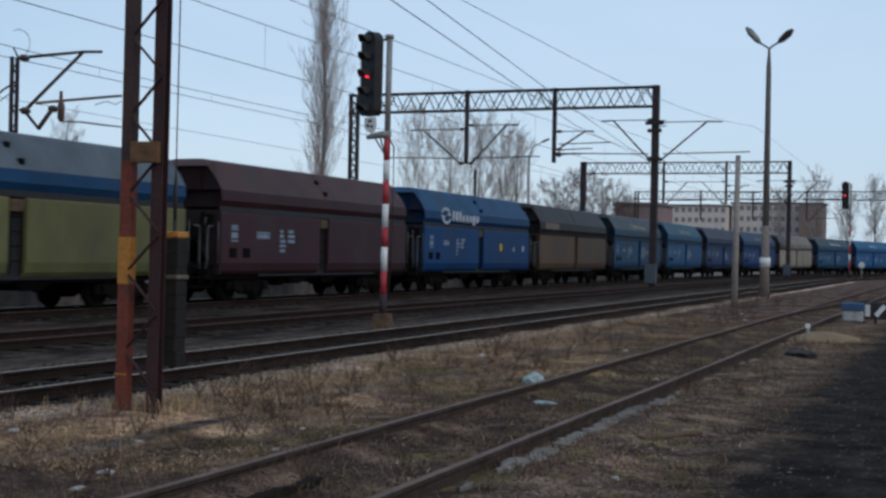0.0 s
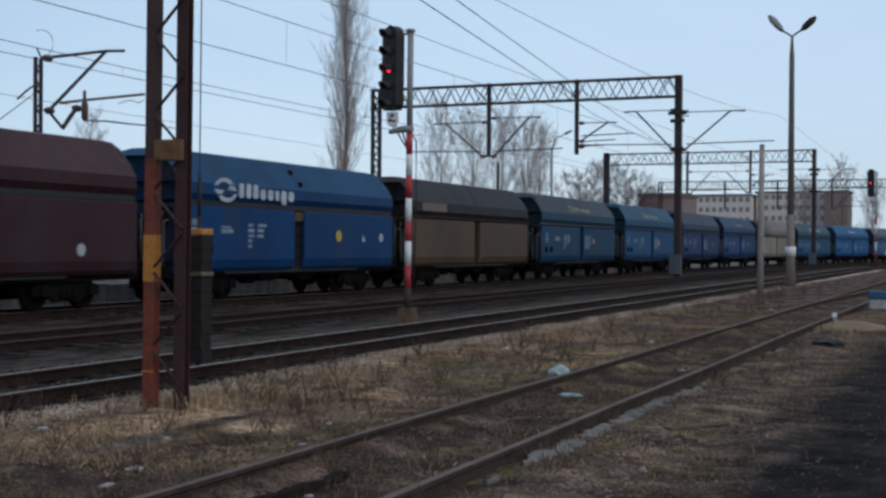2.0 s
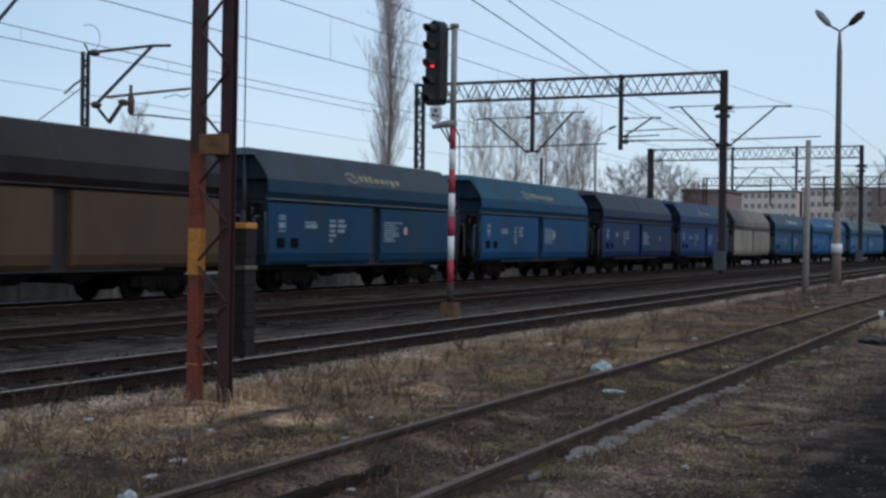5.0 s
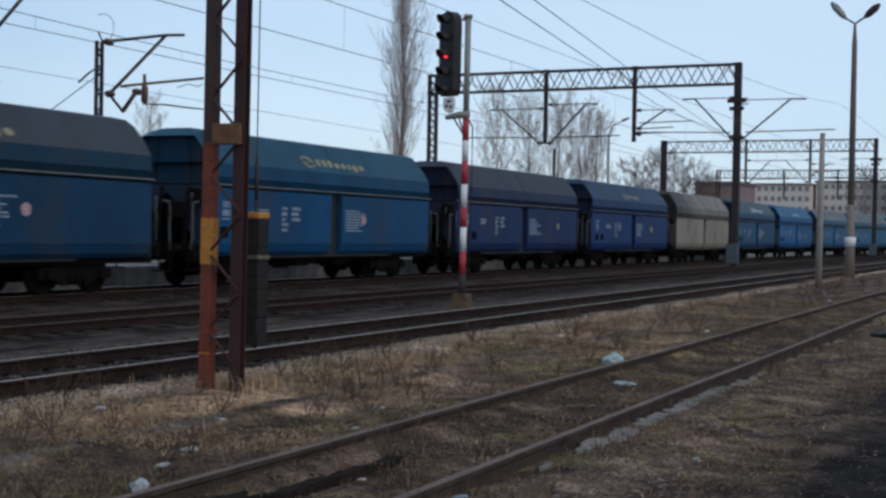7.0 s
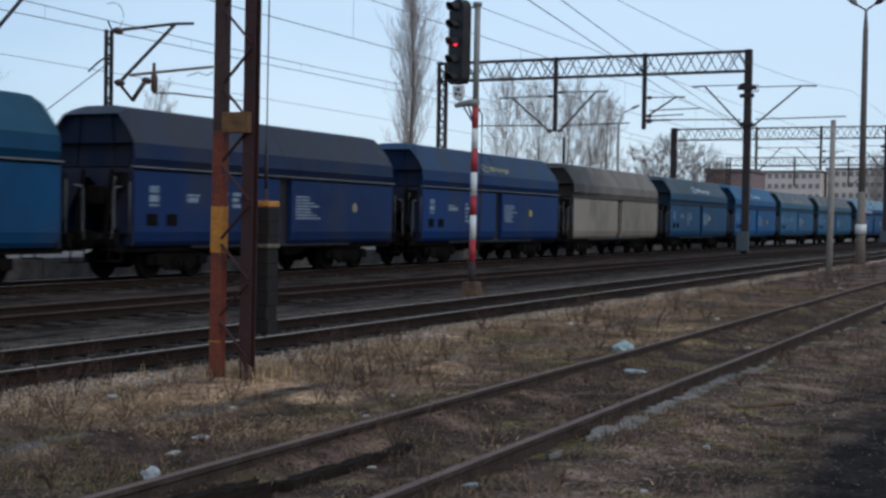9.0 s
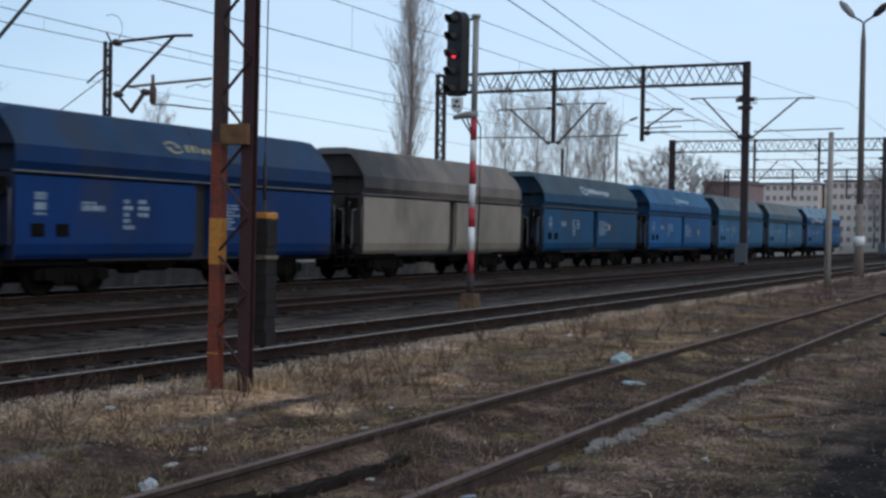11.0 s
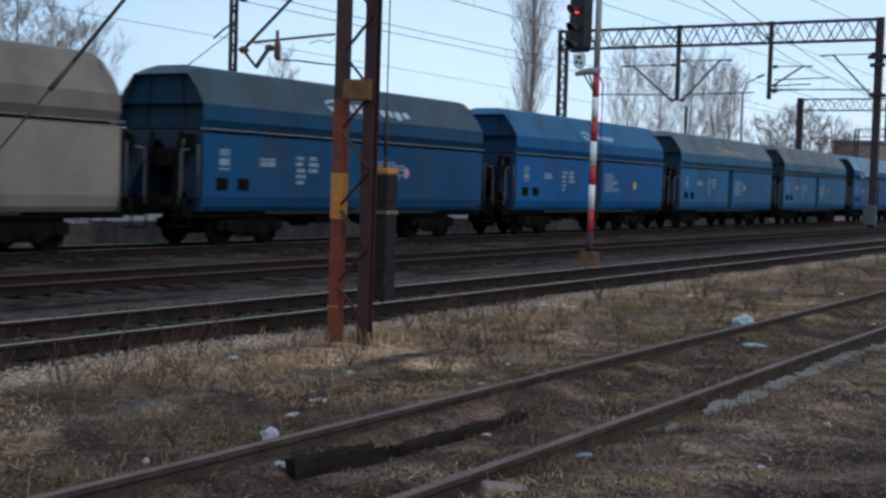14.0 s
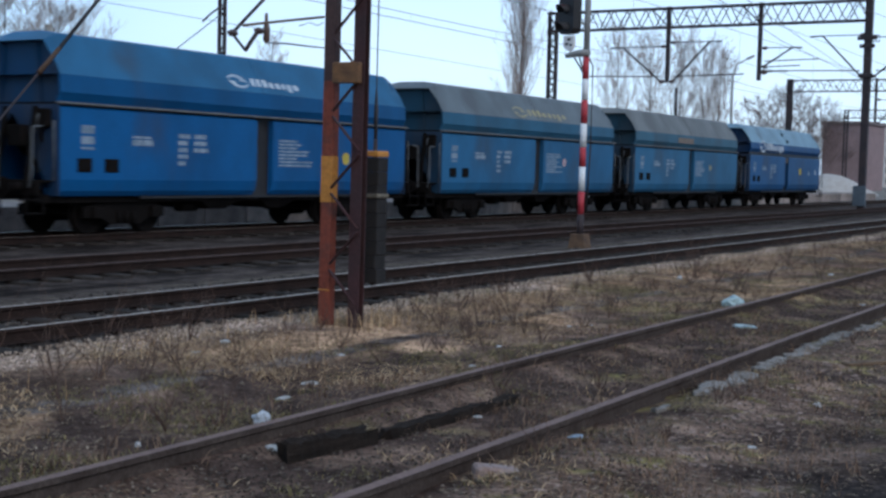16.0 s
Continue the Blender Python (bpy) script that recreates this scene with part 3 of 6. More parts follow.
    if slot:
        for y, x, z in ((6.72, 1.03, 4.0), (6.98, 1.26, 3.62)):
            bm = bmesh.new()
            box(bm, x - 0.02, x + 0.09, y - 0.10, y + 0.10, z - 0.08, z + 0.08, 0.02)
            part("roof_latch", bm, RUNNING, w)
    bm = bmesh.new()
    sect = [(1.40, 3.424), (1.22, 3.74), (0.88, 4.31), (0.45, 4.39), (-0.45, 4.39), (-0.88, 4.31), (-1.22, 3.74), (-1.40, 3.424)]
    rings = []
    cuts = [0.0, 0.38, 6.75, 6.8, 6.86, L - 0.38, L]
    for y in cuts:
        lift = 0.012 if 6.78 < y < 6.84 else 0.0
        hip = 0.24 if y in (0.0, L) else 0.0
        rings.append([bm.verts.new((x * (1 + lift), y, min(z + lift, 4.39 - hip))) for x, z in sect])
    for r0, r1 in zip(rings, rings[1:]):
        for k in range(len(sect) - 1):
            bm.faces.new((r0[k], r0[k + 1], r1[k + 1], r1[k]))
        bm.faces.new((r0[-1], r0[0], r1[0], r1[-1]))
    bmesh.ops.recalc_face_normals(bm, faces=bm.faces[:])
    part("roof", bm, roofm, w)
    for y, s in ((0.0, -1), (L, 1)):
        # end wall under the hipped roof
        bm = bmesh.new()
        o = 0.02 * s
        p0 = [(-1.285, zb - 0.01), (1.285, zb - 0.01), (1.355, 3.42), (0.97, 4.14), (-0.97, 4.14), (-1.355, 3.42)]
        f0 = [bm.verts.new((x, y - 0.24 * s + o, z)) for x, z in p0]
        f1 = [bm.verts.new((x, y - 0.24 * s, z)) for x, z in p0]
        bm.faces.new(f0)
        bm.faces.new(f1[::-1])
        for k in range(6):
            bm.faces.new((f0[k], f0[(k + 1) % 6], f1[(k + 1) % 6], f1[k]))
        bmesh.ops.recalc_face_normals(bm, faces=bm.faces[:])
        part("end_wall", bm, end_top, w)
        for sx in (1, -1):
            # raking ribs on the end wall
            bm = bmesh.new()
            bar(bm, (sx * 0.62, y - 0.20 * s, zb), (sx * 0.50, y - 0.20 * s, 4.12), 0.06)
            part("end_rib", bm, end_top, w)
        # end plates either side of the open middle, cut to a slope
        for sx in (1, -1):
            bm = bmesh.new()
            tri = [(1.41, 0.87), (1.41, 2.80), (0.004, 2.80), (0.004, 2.62), (0.30, 2.3), (0.98, 1.25), (0.98, 0.87)]
            a = [bm.verts.new((sx * px, y + 2 * o, z)) for px, z in tri]
            b = [bm.verts.new((sx * px, y + 0.003 * s, z)) for px, z in tri]
            bm.faces.new(a)
            bm.faces.new(b[::-1])
            for k in range(len(tri)):
                j = (k + 1) % len(tri)
                bm.faces.new((a[k], a[j], b[j], b[k]))
            bmesh.ops.recalc_face_normals(bm, faces=bm.faces[:])
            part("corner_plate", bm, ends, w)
            bm = bmesh.new()
            yy = y + 0.72 * s
            tube(bm, [(sx * 1.40, yy - 0.25 * s, 2.32), (sx * 1.42, yy, 2.30), (sx * 1.42, yy + 0.04 * s, 2.2), (sx * 1.42, yy + 0.04 * s, 1.35), (sx * 1.40, yy + 0.10 * s, 1.05)], 0.024, 6)
            part("handrail", bm, RAIL_PIPE, w, "bent grey steel handrail")
            bm = bmesh.new()
            tube(bm, [(sx * 1.43, y + 0.18 * s, 1.2), (sx * 1.43, y + 0.18 * s, 2.45)], 0.02, 6)
            part("grab_rail", bm, RAIL_PIPE, w)
            bm = bmesh.new()
            box(bm, *sorted((sx * 0.78, sx * 1.24)), *sorted((y + 0.045 * s, y + 0.20 * s)), 2.30, 2.70, 0.03)
            bar(bm, (sx * 1.0, y + 0.12 * s, 2.32), (sx * 1.0, y + 0.12 * s, 2.0), 0.05)
            part("lever_bracket", bm, RUNNING, w)
            bm = bmesh.new()
            tube(bm, [(sx * 1.0, y + 0.20 * s, 2.58), (sx * 1.0, y + 0.25 * s, 2.45), (sx * 1.0, y + 0.22 * s, 1.35)], 0.022, 6)
            part("hand_lever", bm, RAIL_PIPE, w, "pale grey hand lever")
            bm = bmesh.new()
            for z in (0.50, 0.78):
                box(bm, *sorted((sx * 1.12, sx * 1.40)), *sorted((y + 0.40 * s, y + 0.88 * s)), z, z + 0.03)
            for dy in (0.41, 0.87):
                bar(bm, (sx * 1.38, y + dy * s, 0.5), (sx * 1.38, y + dy * s, 0.92), 0.03)
            part("step", bm, RUNNING, w)
            shared("buffer", BUFFER, w, pose(sx * 0.875, y + (0.40 if slot else 0.50) * s, 1.06, 0, 0, 0 if s < 0 else 180))
        bm = bmesh.new()
        box(bm, -1.3, 1.3, *sorted((y + 0.40 * s, y + 0.54 * s)), 0.88, 1.2, 0.015)
        box(bm, -1.25, 1.25, *sorted((y, y + 0.46 * s)), 1.16, 1.2)
        bar(bm, (0, y + 0.5 * s, 1.0), (0, y + 0.96 * s, 0.95), 0.12)
        part("headstock", bm, RUNNING, w)
        bm = bmesh.new()
        box(bm, 0.3, 0.75, *sorted((y + 0.22 * s, y + 0.44 * s)), 1.9, 2.35, 0.02)
        part("brake_box", bm, RUNNING, w)
        for xx in (-0.9, 0.0, 0.9):
            bm = bmesh.new()
            bar(bm, (xx, y + 0.2 * s, 2.75), (xx, y + 0.44 * s, 1.2), 0.08)
            part("end_stanchion", bm, RUNNING, w)
    # underframe, discharge chutes and brake gear
    bm = bmesh.new()
    for s in (1, -1):
        box(bm, *sorted((s * 1.02, s * 1.14)), -0.42, L + 0.42, 0.72, 0.90)
    for y in (5.3, 7.6):
        v0 = [bm.verts.new((x, y + dy, 0.85)) for x, dy in ((-1.2, -0.75), (1.2, -0.75), (1.2, 1.15), (-1.2, 1.15))]
        v1 = [bm.verts.new((x, y + dy, 0.52)) for x, dy in ((-1.0, -0.1), (1.0, -0.1), (1.0, 0.5), (-1.0, 0.5))]
        bm.faces.new(v1)
        for k in range(4):
            bm.faces.new((v0[k], v0[(k + 1) % 4], v1[(k + 1) % 4], v1[k]))
    tube(bm, [(0.7, 4.4, 0.62), (0.7, 5.0, 0.62)], 0.17, 10)
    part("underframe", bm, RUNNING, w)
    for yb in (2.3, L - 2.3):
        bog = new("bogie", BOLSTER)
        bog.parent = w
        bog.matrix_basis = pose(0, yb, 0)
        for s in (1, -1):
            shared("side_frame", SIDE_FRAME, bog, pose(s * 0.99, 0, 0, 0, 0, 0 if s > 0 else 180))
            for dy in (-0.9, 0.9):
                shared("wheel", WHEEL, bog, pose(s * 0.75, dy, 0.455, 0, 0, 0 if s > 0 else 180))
    # markings on the side that faces the yard
    X = 1.421
    if texts:
        for y, z, wd, hs, gap in ((0.58, 2.38, 0.38, (0.17, 0.17, 0.05), 0.06), (2.10, 2.20, 0.85, (0.05, 0.13), 0.03), (3.60, 2.30, 0.42, (0.10, 0.10, 0.10, 0.09, 0.10), 0.06), (4.15, 2.30, 0.55, (0.10, 0.10, 0.10), 0.06)):
            bm = bmesh.new()
            rows_of_bars(bm, X, y, z, wd, hs, gap, rnd if y > 2 else None)
            part("side_lettering", bm, PALE_MARK, w, "block of faded white bars of lettering")
        if not slot:
            bm = bmesh.new()
            rows_of_bars(bm, X, 7.38, 2.28, 1.45, (0.05,) * 8, 0.04, rnd)
            part("side_lettering", bm, PALE_MARK, w, "rows of small faded white lettering")
        for y in (0.48, 1.27):
            bm = bmesh.new()
            box(bm, X - 0.01, X + 0.02, y, y + 0.42, 1.38, 1.68, 0.01)
            part("plate_holder", bm, RUNNING, w, "dark wire holder for wagon papers")
    if circle:
        for y, z, r, mat, name in circle:
            bm = bmesh.new()
            if name == "triangle_mark":
                v = [(y - r, z - r), (y + r, z - r), (y, z + r)]
                a = [bm.verts.new((X, q[0], q[1])) for q in v]
                b = [bm.verts.new((X + 0.008, q[0], q[1])) for q in v]
                bm.faces.new(b)
                for k in range(3):
                    bm.faces.new((a[k], a[(k + 1) % 3], b[(k + 1) % 3], b[k]))
            else:
                disc(bm, X, y, z, r)
            part(name, bm, mat, w)
    if plate:
        bm = bmesh.new()
        box(bm, X, X + 0.012, *plate)
        part("stencil_panel", bm, shade("old_stencil_panel", rgb(0.2, 0.15, 0.11), rgb(0.13, 0.1, 0.085)), w, "brownish repainted panel")
    if logo:
        y0, y1, y2, z0, high, mat, flat = logo
        # two hooked arrows chasing each other
        n = 14
        c, half = (y0 + y1) / 2, (y1 - y0) / 2
        bm = bmesh.new()
        for k in (0, 1):
            sgn = 1 - 2 * k
            angles = [0.35 + 2.5 * q / n for q in range(n + 1)]
            outer = [bm.verts.new((0, c + sgn * (half * math.cos(a) - 0.05), z0 + sgn * high * 0.52 * math.sin(a))) for a in angles]
            inner = [bm.verts.new((0, c + sgn * (half * 0.62 * math.cos(a) - 0.10), z0 + sgn * high * (0.10 + 0.24 * math.sin(a)))) for a in angles]
            for q in range(n):
                bm.faces.new((outer[q], outer[q + 1], inner[q + 1], inner[q]))
            tip = [bm.verts.new((0, c + sgn * p, z0 + sgn * high * q)) for p, q in ((half * 0.15, 0.02), (half * 1.05, -0.02), (half * 0.62, 0.34))]
            bm.faces.new(tip)
        logo_part(bm, w, "logo", mat, flat)
        # the word beside it, as plain blocks: three tall ones and five low ones
        span = y2 - y1 - 0.15
        y = y1 + 0.15
        bm = bmesh.new()
        for wide, up, dn in ((0.085, 0.34, -0.30), (0.08, 0.34, -0.30), (0.085, 0.34, -0.30), (0.095, 0.16, -0.32), (0.10, 0.16, -0.32), (0.065, 0.16, -0.32), (0.10, 0.16, -0.50), (0.105, 0.16, -0.32)):
            a, b, lo, hi = y, y + wide * span, z0 + dn * high, z0 + up * high
            r = 0.22 * (b - a)
            bm.faces.new([bm.verts.new((0, *p)) for p in ((a + r, lo), (b - r, lo), (b, lo + r), (b, hi - r), (b - r, hi), (a + r, hi), (a, hi - r), (a, lo + r))])
            y = b + 0.0407 * span
        logo_part(bm, w, "logo_bar", mat, flat)
    return w


OLD_WHITE = shade("faded_logo_white", rgb(0.50, 0.54, 0.58), rgb(0.30, 0.36, 0.42), 0.6, scale=2, amount=0.7)
OLD_YELLOW = shade("faded_logo_yellow", rgb(0.32, 0.27, 0.13), rgb(0.2, 0.19, 0.14), 0.6, scale=2, amount=0.7)
PINK = shade("faded_red_white_disc", rgb(0.48, 0.36, 0.36), rgb(0.36, 0.2, 0.2), 0.6, scale=12, amount=0.8)
GREY_WHITE = shade("greyed_white_mark", rgb(0.45, 0.47, 0.48), rgb(0.3, 0.32, 0.34), 0.7)


def ring(y, mat=None, z=1.98):
    return [(y, z, 0.15, mat or PINK, "round_mark")]


trio = [(9.5, 1.98, 0.2, YELLOW_MARK, "round_mark"), (11.4, 1.93, 0.13, GREY_WHITE, "triangle_mark"), (12.85, 1.95, 0.16, GREY_WHITE, "round_mark")]
WAGONS = [
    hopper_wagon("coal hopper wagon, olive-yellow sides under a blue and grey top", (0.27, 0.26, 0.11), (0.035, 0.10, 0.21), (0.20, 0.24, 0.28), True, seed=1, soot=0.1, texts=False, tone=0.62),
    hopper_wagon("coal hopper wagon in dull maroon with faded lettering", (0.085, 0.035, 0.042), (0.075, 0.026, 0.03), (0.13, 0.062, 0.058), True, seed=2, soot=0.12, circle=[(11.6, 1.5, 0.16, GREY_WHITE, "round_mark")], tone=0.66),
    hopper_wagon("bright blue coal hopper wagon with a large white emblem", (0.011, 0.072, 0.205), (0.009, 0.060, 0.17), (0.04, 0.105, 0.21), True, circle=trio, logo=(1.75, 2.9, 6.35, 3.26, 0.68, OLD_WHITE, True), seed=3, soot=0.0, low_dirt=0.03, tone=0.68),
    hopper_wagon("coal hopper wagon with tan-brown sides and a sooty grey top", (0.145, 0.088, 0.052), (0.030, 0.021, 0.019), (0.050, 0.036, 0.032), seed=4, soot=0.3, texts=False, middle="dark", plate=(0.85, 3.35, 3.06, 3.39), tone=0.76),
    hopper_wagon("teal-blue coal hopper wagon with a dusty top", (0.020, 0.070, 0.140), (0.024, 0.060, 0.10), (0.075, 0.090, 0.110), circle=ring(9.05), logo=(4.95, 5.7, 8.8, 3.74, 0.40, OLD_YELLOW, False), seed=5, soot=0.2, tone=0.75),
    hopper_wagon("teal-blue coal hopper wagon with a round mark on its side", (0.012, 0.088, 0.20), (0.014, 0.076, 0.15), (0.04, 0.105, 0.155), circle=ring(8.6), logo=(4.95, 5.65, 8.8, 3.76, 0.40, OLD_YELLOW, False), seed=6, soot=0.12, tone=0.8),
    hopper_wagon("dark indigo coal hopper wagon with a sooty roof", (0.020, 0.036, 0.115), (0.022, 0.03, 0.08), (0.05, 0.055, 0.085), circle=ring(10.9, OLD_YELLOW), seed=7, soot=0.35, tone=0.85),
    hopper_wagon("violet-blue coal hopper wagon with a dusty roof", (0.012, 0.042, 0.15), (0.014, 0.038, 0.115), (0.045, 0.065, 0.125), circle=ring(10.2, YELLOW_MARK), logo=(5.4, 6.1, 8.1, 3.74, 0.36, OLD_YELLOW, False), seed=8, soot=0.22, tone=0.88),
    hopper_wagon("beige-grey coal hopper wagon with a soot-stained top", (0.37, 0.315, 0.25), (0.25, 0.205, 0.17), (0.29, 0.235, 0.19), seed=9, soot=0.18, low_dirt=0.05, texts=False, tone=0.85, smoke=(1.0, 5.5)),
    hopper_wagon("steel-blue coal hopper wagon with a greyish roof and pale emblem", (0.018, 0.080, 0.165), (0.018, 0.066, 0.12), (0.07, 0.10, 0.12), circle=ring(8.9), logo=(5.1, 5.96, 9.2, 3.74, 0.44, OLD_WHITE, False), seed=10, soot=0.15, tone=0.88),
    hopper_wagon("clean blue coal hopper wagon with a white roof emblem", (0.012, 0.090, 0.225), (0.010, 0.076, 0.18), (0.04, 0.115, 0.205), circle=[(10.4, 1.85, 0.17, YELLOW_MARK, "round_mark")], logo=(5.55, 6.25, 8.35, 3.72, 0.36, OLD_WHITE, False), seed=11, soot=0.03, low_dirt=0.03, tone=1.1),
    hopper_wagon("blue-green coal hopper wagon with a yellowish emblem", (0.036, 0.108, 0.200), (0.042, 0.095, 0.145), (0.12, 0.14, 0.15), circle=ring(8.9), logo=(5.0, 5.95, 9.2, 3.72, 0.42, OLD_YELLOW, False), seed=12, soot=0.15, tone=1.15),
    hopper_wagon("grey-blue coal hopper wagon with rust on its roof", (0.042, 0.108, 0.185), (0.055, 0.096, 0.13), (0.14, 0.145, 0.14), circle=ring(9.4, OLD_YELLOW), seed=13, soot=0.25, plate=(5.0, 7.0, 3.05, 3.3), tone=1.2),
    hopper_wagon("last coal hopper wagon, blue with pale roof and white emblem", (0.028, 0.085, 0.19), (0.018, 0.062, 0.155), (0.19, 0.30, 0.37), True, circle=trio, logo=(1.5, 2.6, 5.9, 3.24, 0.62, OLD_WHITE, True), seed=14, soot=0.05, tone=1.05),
]


# ---- poles, signals and overhead line ----
def lattice(bm, a, b, depth, half, panels, axis, th=0.05):
    """Zigzag webs between chords: from a to b along x or z; depth across, half the width between the two faces."""
    a, b = Vector(a), Vector(b)
    for side in (-half, half):
        for k in range(panels):
            slip = 0.5 if axis == "x" and side > 0 and k < panels - 1 else 0.0
            p, q = a.lerp(b, (k + slip) / panels), a.lerp(b, (k + slip + 0.5) / panels)
            r = a.lerp(b, (k + slip + 1) / panels)
            if axis == "x":
                o, u = Vector((0, side, 0)), Vector((0, 0, depth))
            else:
                o, u = Vector((0, side, 0)), Vector((depth, 0, 0))
            bar(bm, p + o, q + o + u, th)
            bar(bm, q + o + u, r + o, th)


RED_LEG = shade("rust_red_repainted_steel", rgb(0.20, 0.045, 0.022), rgb(0.14, 0.034, 0.02), 0.65, scale=5, fine=30, dirt=rgb(0.06, 0.03, 0.025), dirt_amount=0.2)
BROWN_LEG = shade("old_brown_paint", rgb(0.07, 0.036, 0.030), rgb(0.045, 0.028, 0.026), 0.75, scale=4, fine=30)
MAROON_LEG = shade("old_maroon_paint", rgb(0.055, 0.020, 0.020), rgb(0.035, 0.018, 0.018), 0.75, scale=4, fine=30)


IRON = shade("black_cast_iron", rgb(0.012, 0.011, 0.011), rgb(0.02, 0.016, 0.014), 0.9)


def anchor_mast():
    t = thing("anchor_mast", "rust-red lattice steel anchor mast with a yellow band", "mast", at=pose(-8.07, 11.4, 0, 0, 0.35, 0))
    top = 7.2
    zones = ((-0.3, 2.55, RED_LEG), (2.55, top, BROWN_LEG))
    for x, s in ((-0.09, 1), (0.29, -1)):
        for z0, z1, mat in zones if s > 0 else ((-0.3, top, MAROON_LEG),):
            bm = bmesh.new()
            w, d, th = 0.068, 0.052, 0.012
            extr = [(-w, -d), (w, -d), (w, -d + th), (-w + th, -d + th), (-w + th, d - th), (w, d - th), (w, d), (-w, d)]
            a = [bm.verts.new((x - s * px, py, z0)) for px, py in extr]
            b = [bm.verts.new((x - s * px, py, z1)) for px, py in extr]
            bm.faces.new(a)
            bm.faces.new(b[::-1])
            for k in range(8):
                j = (k + 1) % 8
                bm.faces.new((a[k], a[j], b[j], b[k]))
            bmesh.ops.recalc_face_normals(bm, faces=bm.faces[:])
            part("leg", bm, mat, t)
    for k in range(8):
        z = 0.16 + 0.817 * k
        for rise in (0.38, -0.38):
            if z + rise > 0 or rise > 0:
                bm = bmesh.new()
                bar(bm, (0.33, -0.064, z + 0.06 * rise), (-0.02, -0.064, z + rise), 0.045, 0.012)
                part("lattice_bar", bm, MAROON_LEG, t)
    bm = bmesh.new()
    box(bm, -0.160, -0.02, -0.055, -0.0525, 0.31, 0.325)
    part("paint_line", bm, YELLOW, t, "thin orange painted line")
    bm = bmesh.new()
    box(bm, -0.162, -0.018, -0.056, 0.056, 1.26, 1.75)
    part("yellow_band", bm, YELLOW, t, "orange-yellow warning band")
    bm = bmesh.new()
    box(bm, 0.0, 0.34, -0.13, -0.055, 2.52, 2.74, 0.01)
    part("clamp_box", bm, shade("stained_ochre", rgb(0.19, 0.095, 0.04), rgb(0.09, 0.048, 0.026), 0.8, scale=9), t, "rust-stained ochre clamp box")
    bm = bmesh.new()
    box(bm, -0.32, 0.5, -0.3, 0.3, -0.45, -0.08, 0.03)
    part("foundation", bm, CONCRETE, t)
    for z in (5.6, 6.4):
        bm = bmesh.new()
        box(bm, -0.3, 0.5, -0.16, 0.16, z - 0.05, z + 0.05, 0.01)
        part("wire_bracket", bm, DARK_STEEL, t)
    # the stay, its insulator and its anchor block
    st = thing("mast_stay", "taut steel stay wire from the mast to the ground", "stay wire")
    bm = bmesh.new()
    tube(bm, [(-8.1, 11.25, 6.4), (-8.1, 7.55, 2.55)], 0.016, 6)
    part("stay_wire", bm, WIRE, st)
    bm = bmesh.new()
    tube(bm, [(-8.1, 7.55, 2.55), (-8.1, 7.33, 2.33)], [0.018, 0.024], 8)
    part("insulator", bm, shade("rusty_turnbuckle", rgb(0.09, 0.045, 0.022), rgb(0.05, 0.03, 0.02)), st, "rusty brown insulator")
    bm = bmesh.new()
    tube(bm, [(-8.1, 7.33, 2.33), (-8.1, 4.96, -0.05)], 0.009, 6)
    part("anchor_rod", bm, DARK_STEEL, st)
    bm = bmesh.new()
    box(bm, -8.4, -7.8, 4.6, 5.2, -0.35, 0.02, 0.04)
    part("anchor_block", bm, CONCRETE, st)
    # counterweights on their wire beside the mast
    cw = thing("tension_weights", "black stack of iron tensioning weights hung on a wire", "counterweight")
    rnd = random.Random(2)
    for k in range(9):
        bm = bmesh.new()
        box(bm, -0.10, 0.10, -0.10, 0.10, 0.0, 0.148, 0.006)
        part("weight", bm, IRON, cw, at=pose(-7.80 + rnd.uniform(-0.008, 0.008), 11.75, 0.40 + 0.15 * k, 0, 0, rnd.uniform(-2, 2)))
    bm = bmesh.new()
    box(bm, -7.91, -7.69, 11.64, 11.86, 1.755, 1.82, 0.01)
    part("top_plate", bm, YELLOW, cw, "chipped yellow top plate")
    bm = bmesh.new()
    box(bm, -7.915, -7.685, 11.635, 11.865, 1.315, 1.36, 0.008)
    part("middle_plate", bm, shade("chipped_pale_paint", rgb(0.20, 0.17, 0.12), rgb(0.04, 0.035, 0.03), 0.8, scale=16), cw, "chipped pale plate between the weights")
    bm = bmesh.new()
    tube(bm, [(-7.80, 11.75, 0.36), (-7.80, 11.75, 1.95)], 0.025, 6)
    part("weight_rod", bm, DARK_STEEL, cw)
    bm = bmesh.new()
    tube(bm, [(-7.80, 11.75, 1.95), (-7.80, 11.75, 2.25), (-7.80, 11.75, 2.5), (-7.78, 11.75, 6.4)], [0.02, 0.028, 0.007, 0.007], 6)
    part("weight_wire", bm, WIRE, cw)
    bm = bmesh.new()
    bar(bm, (-7.8, 11.5, 6.4), (-7.78, 11.78, 6.4), 0.06)
    tube(bm, [(-7.81, 11.75, 6.34), (-7.75, 11.75, 6.34)], 0.14, 14)
    part("pulley", bm, DARK_STEEL, cw)


anchor_mast()


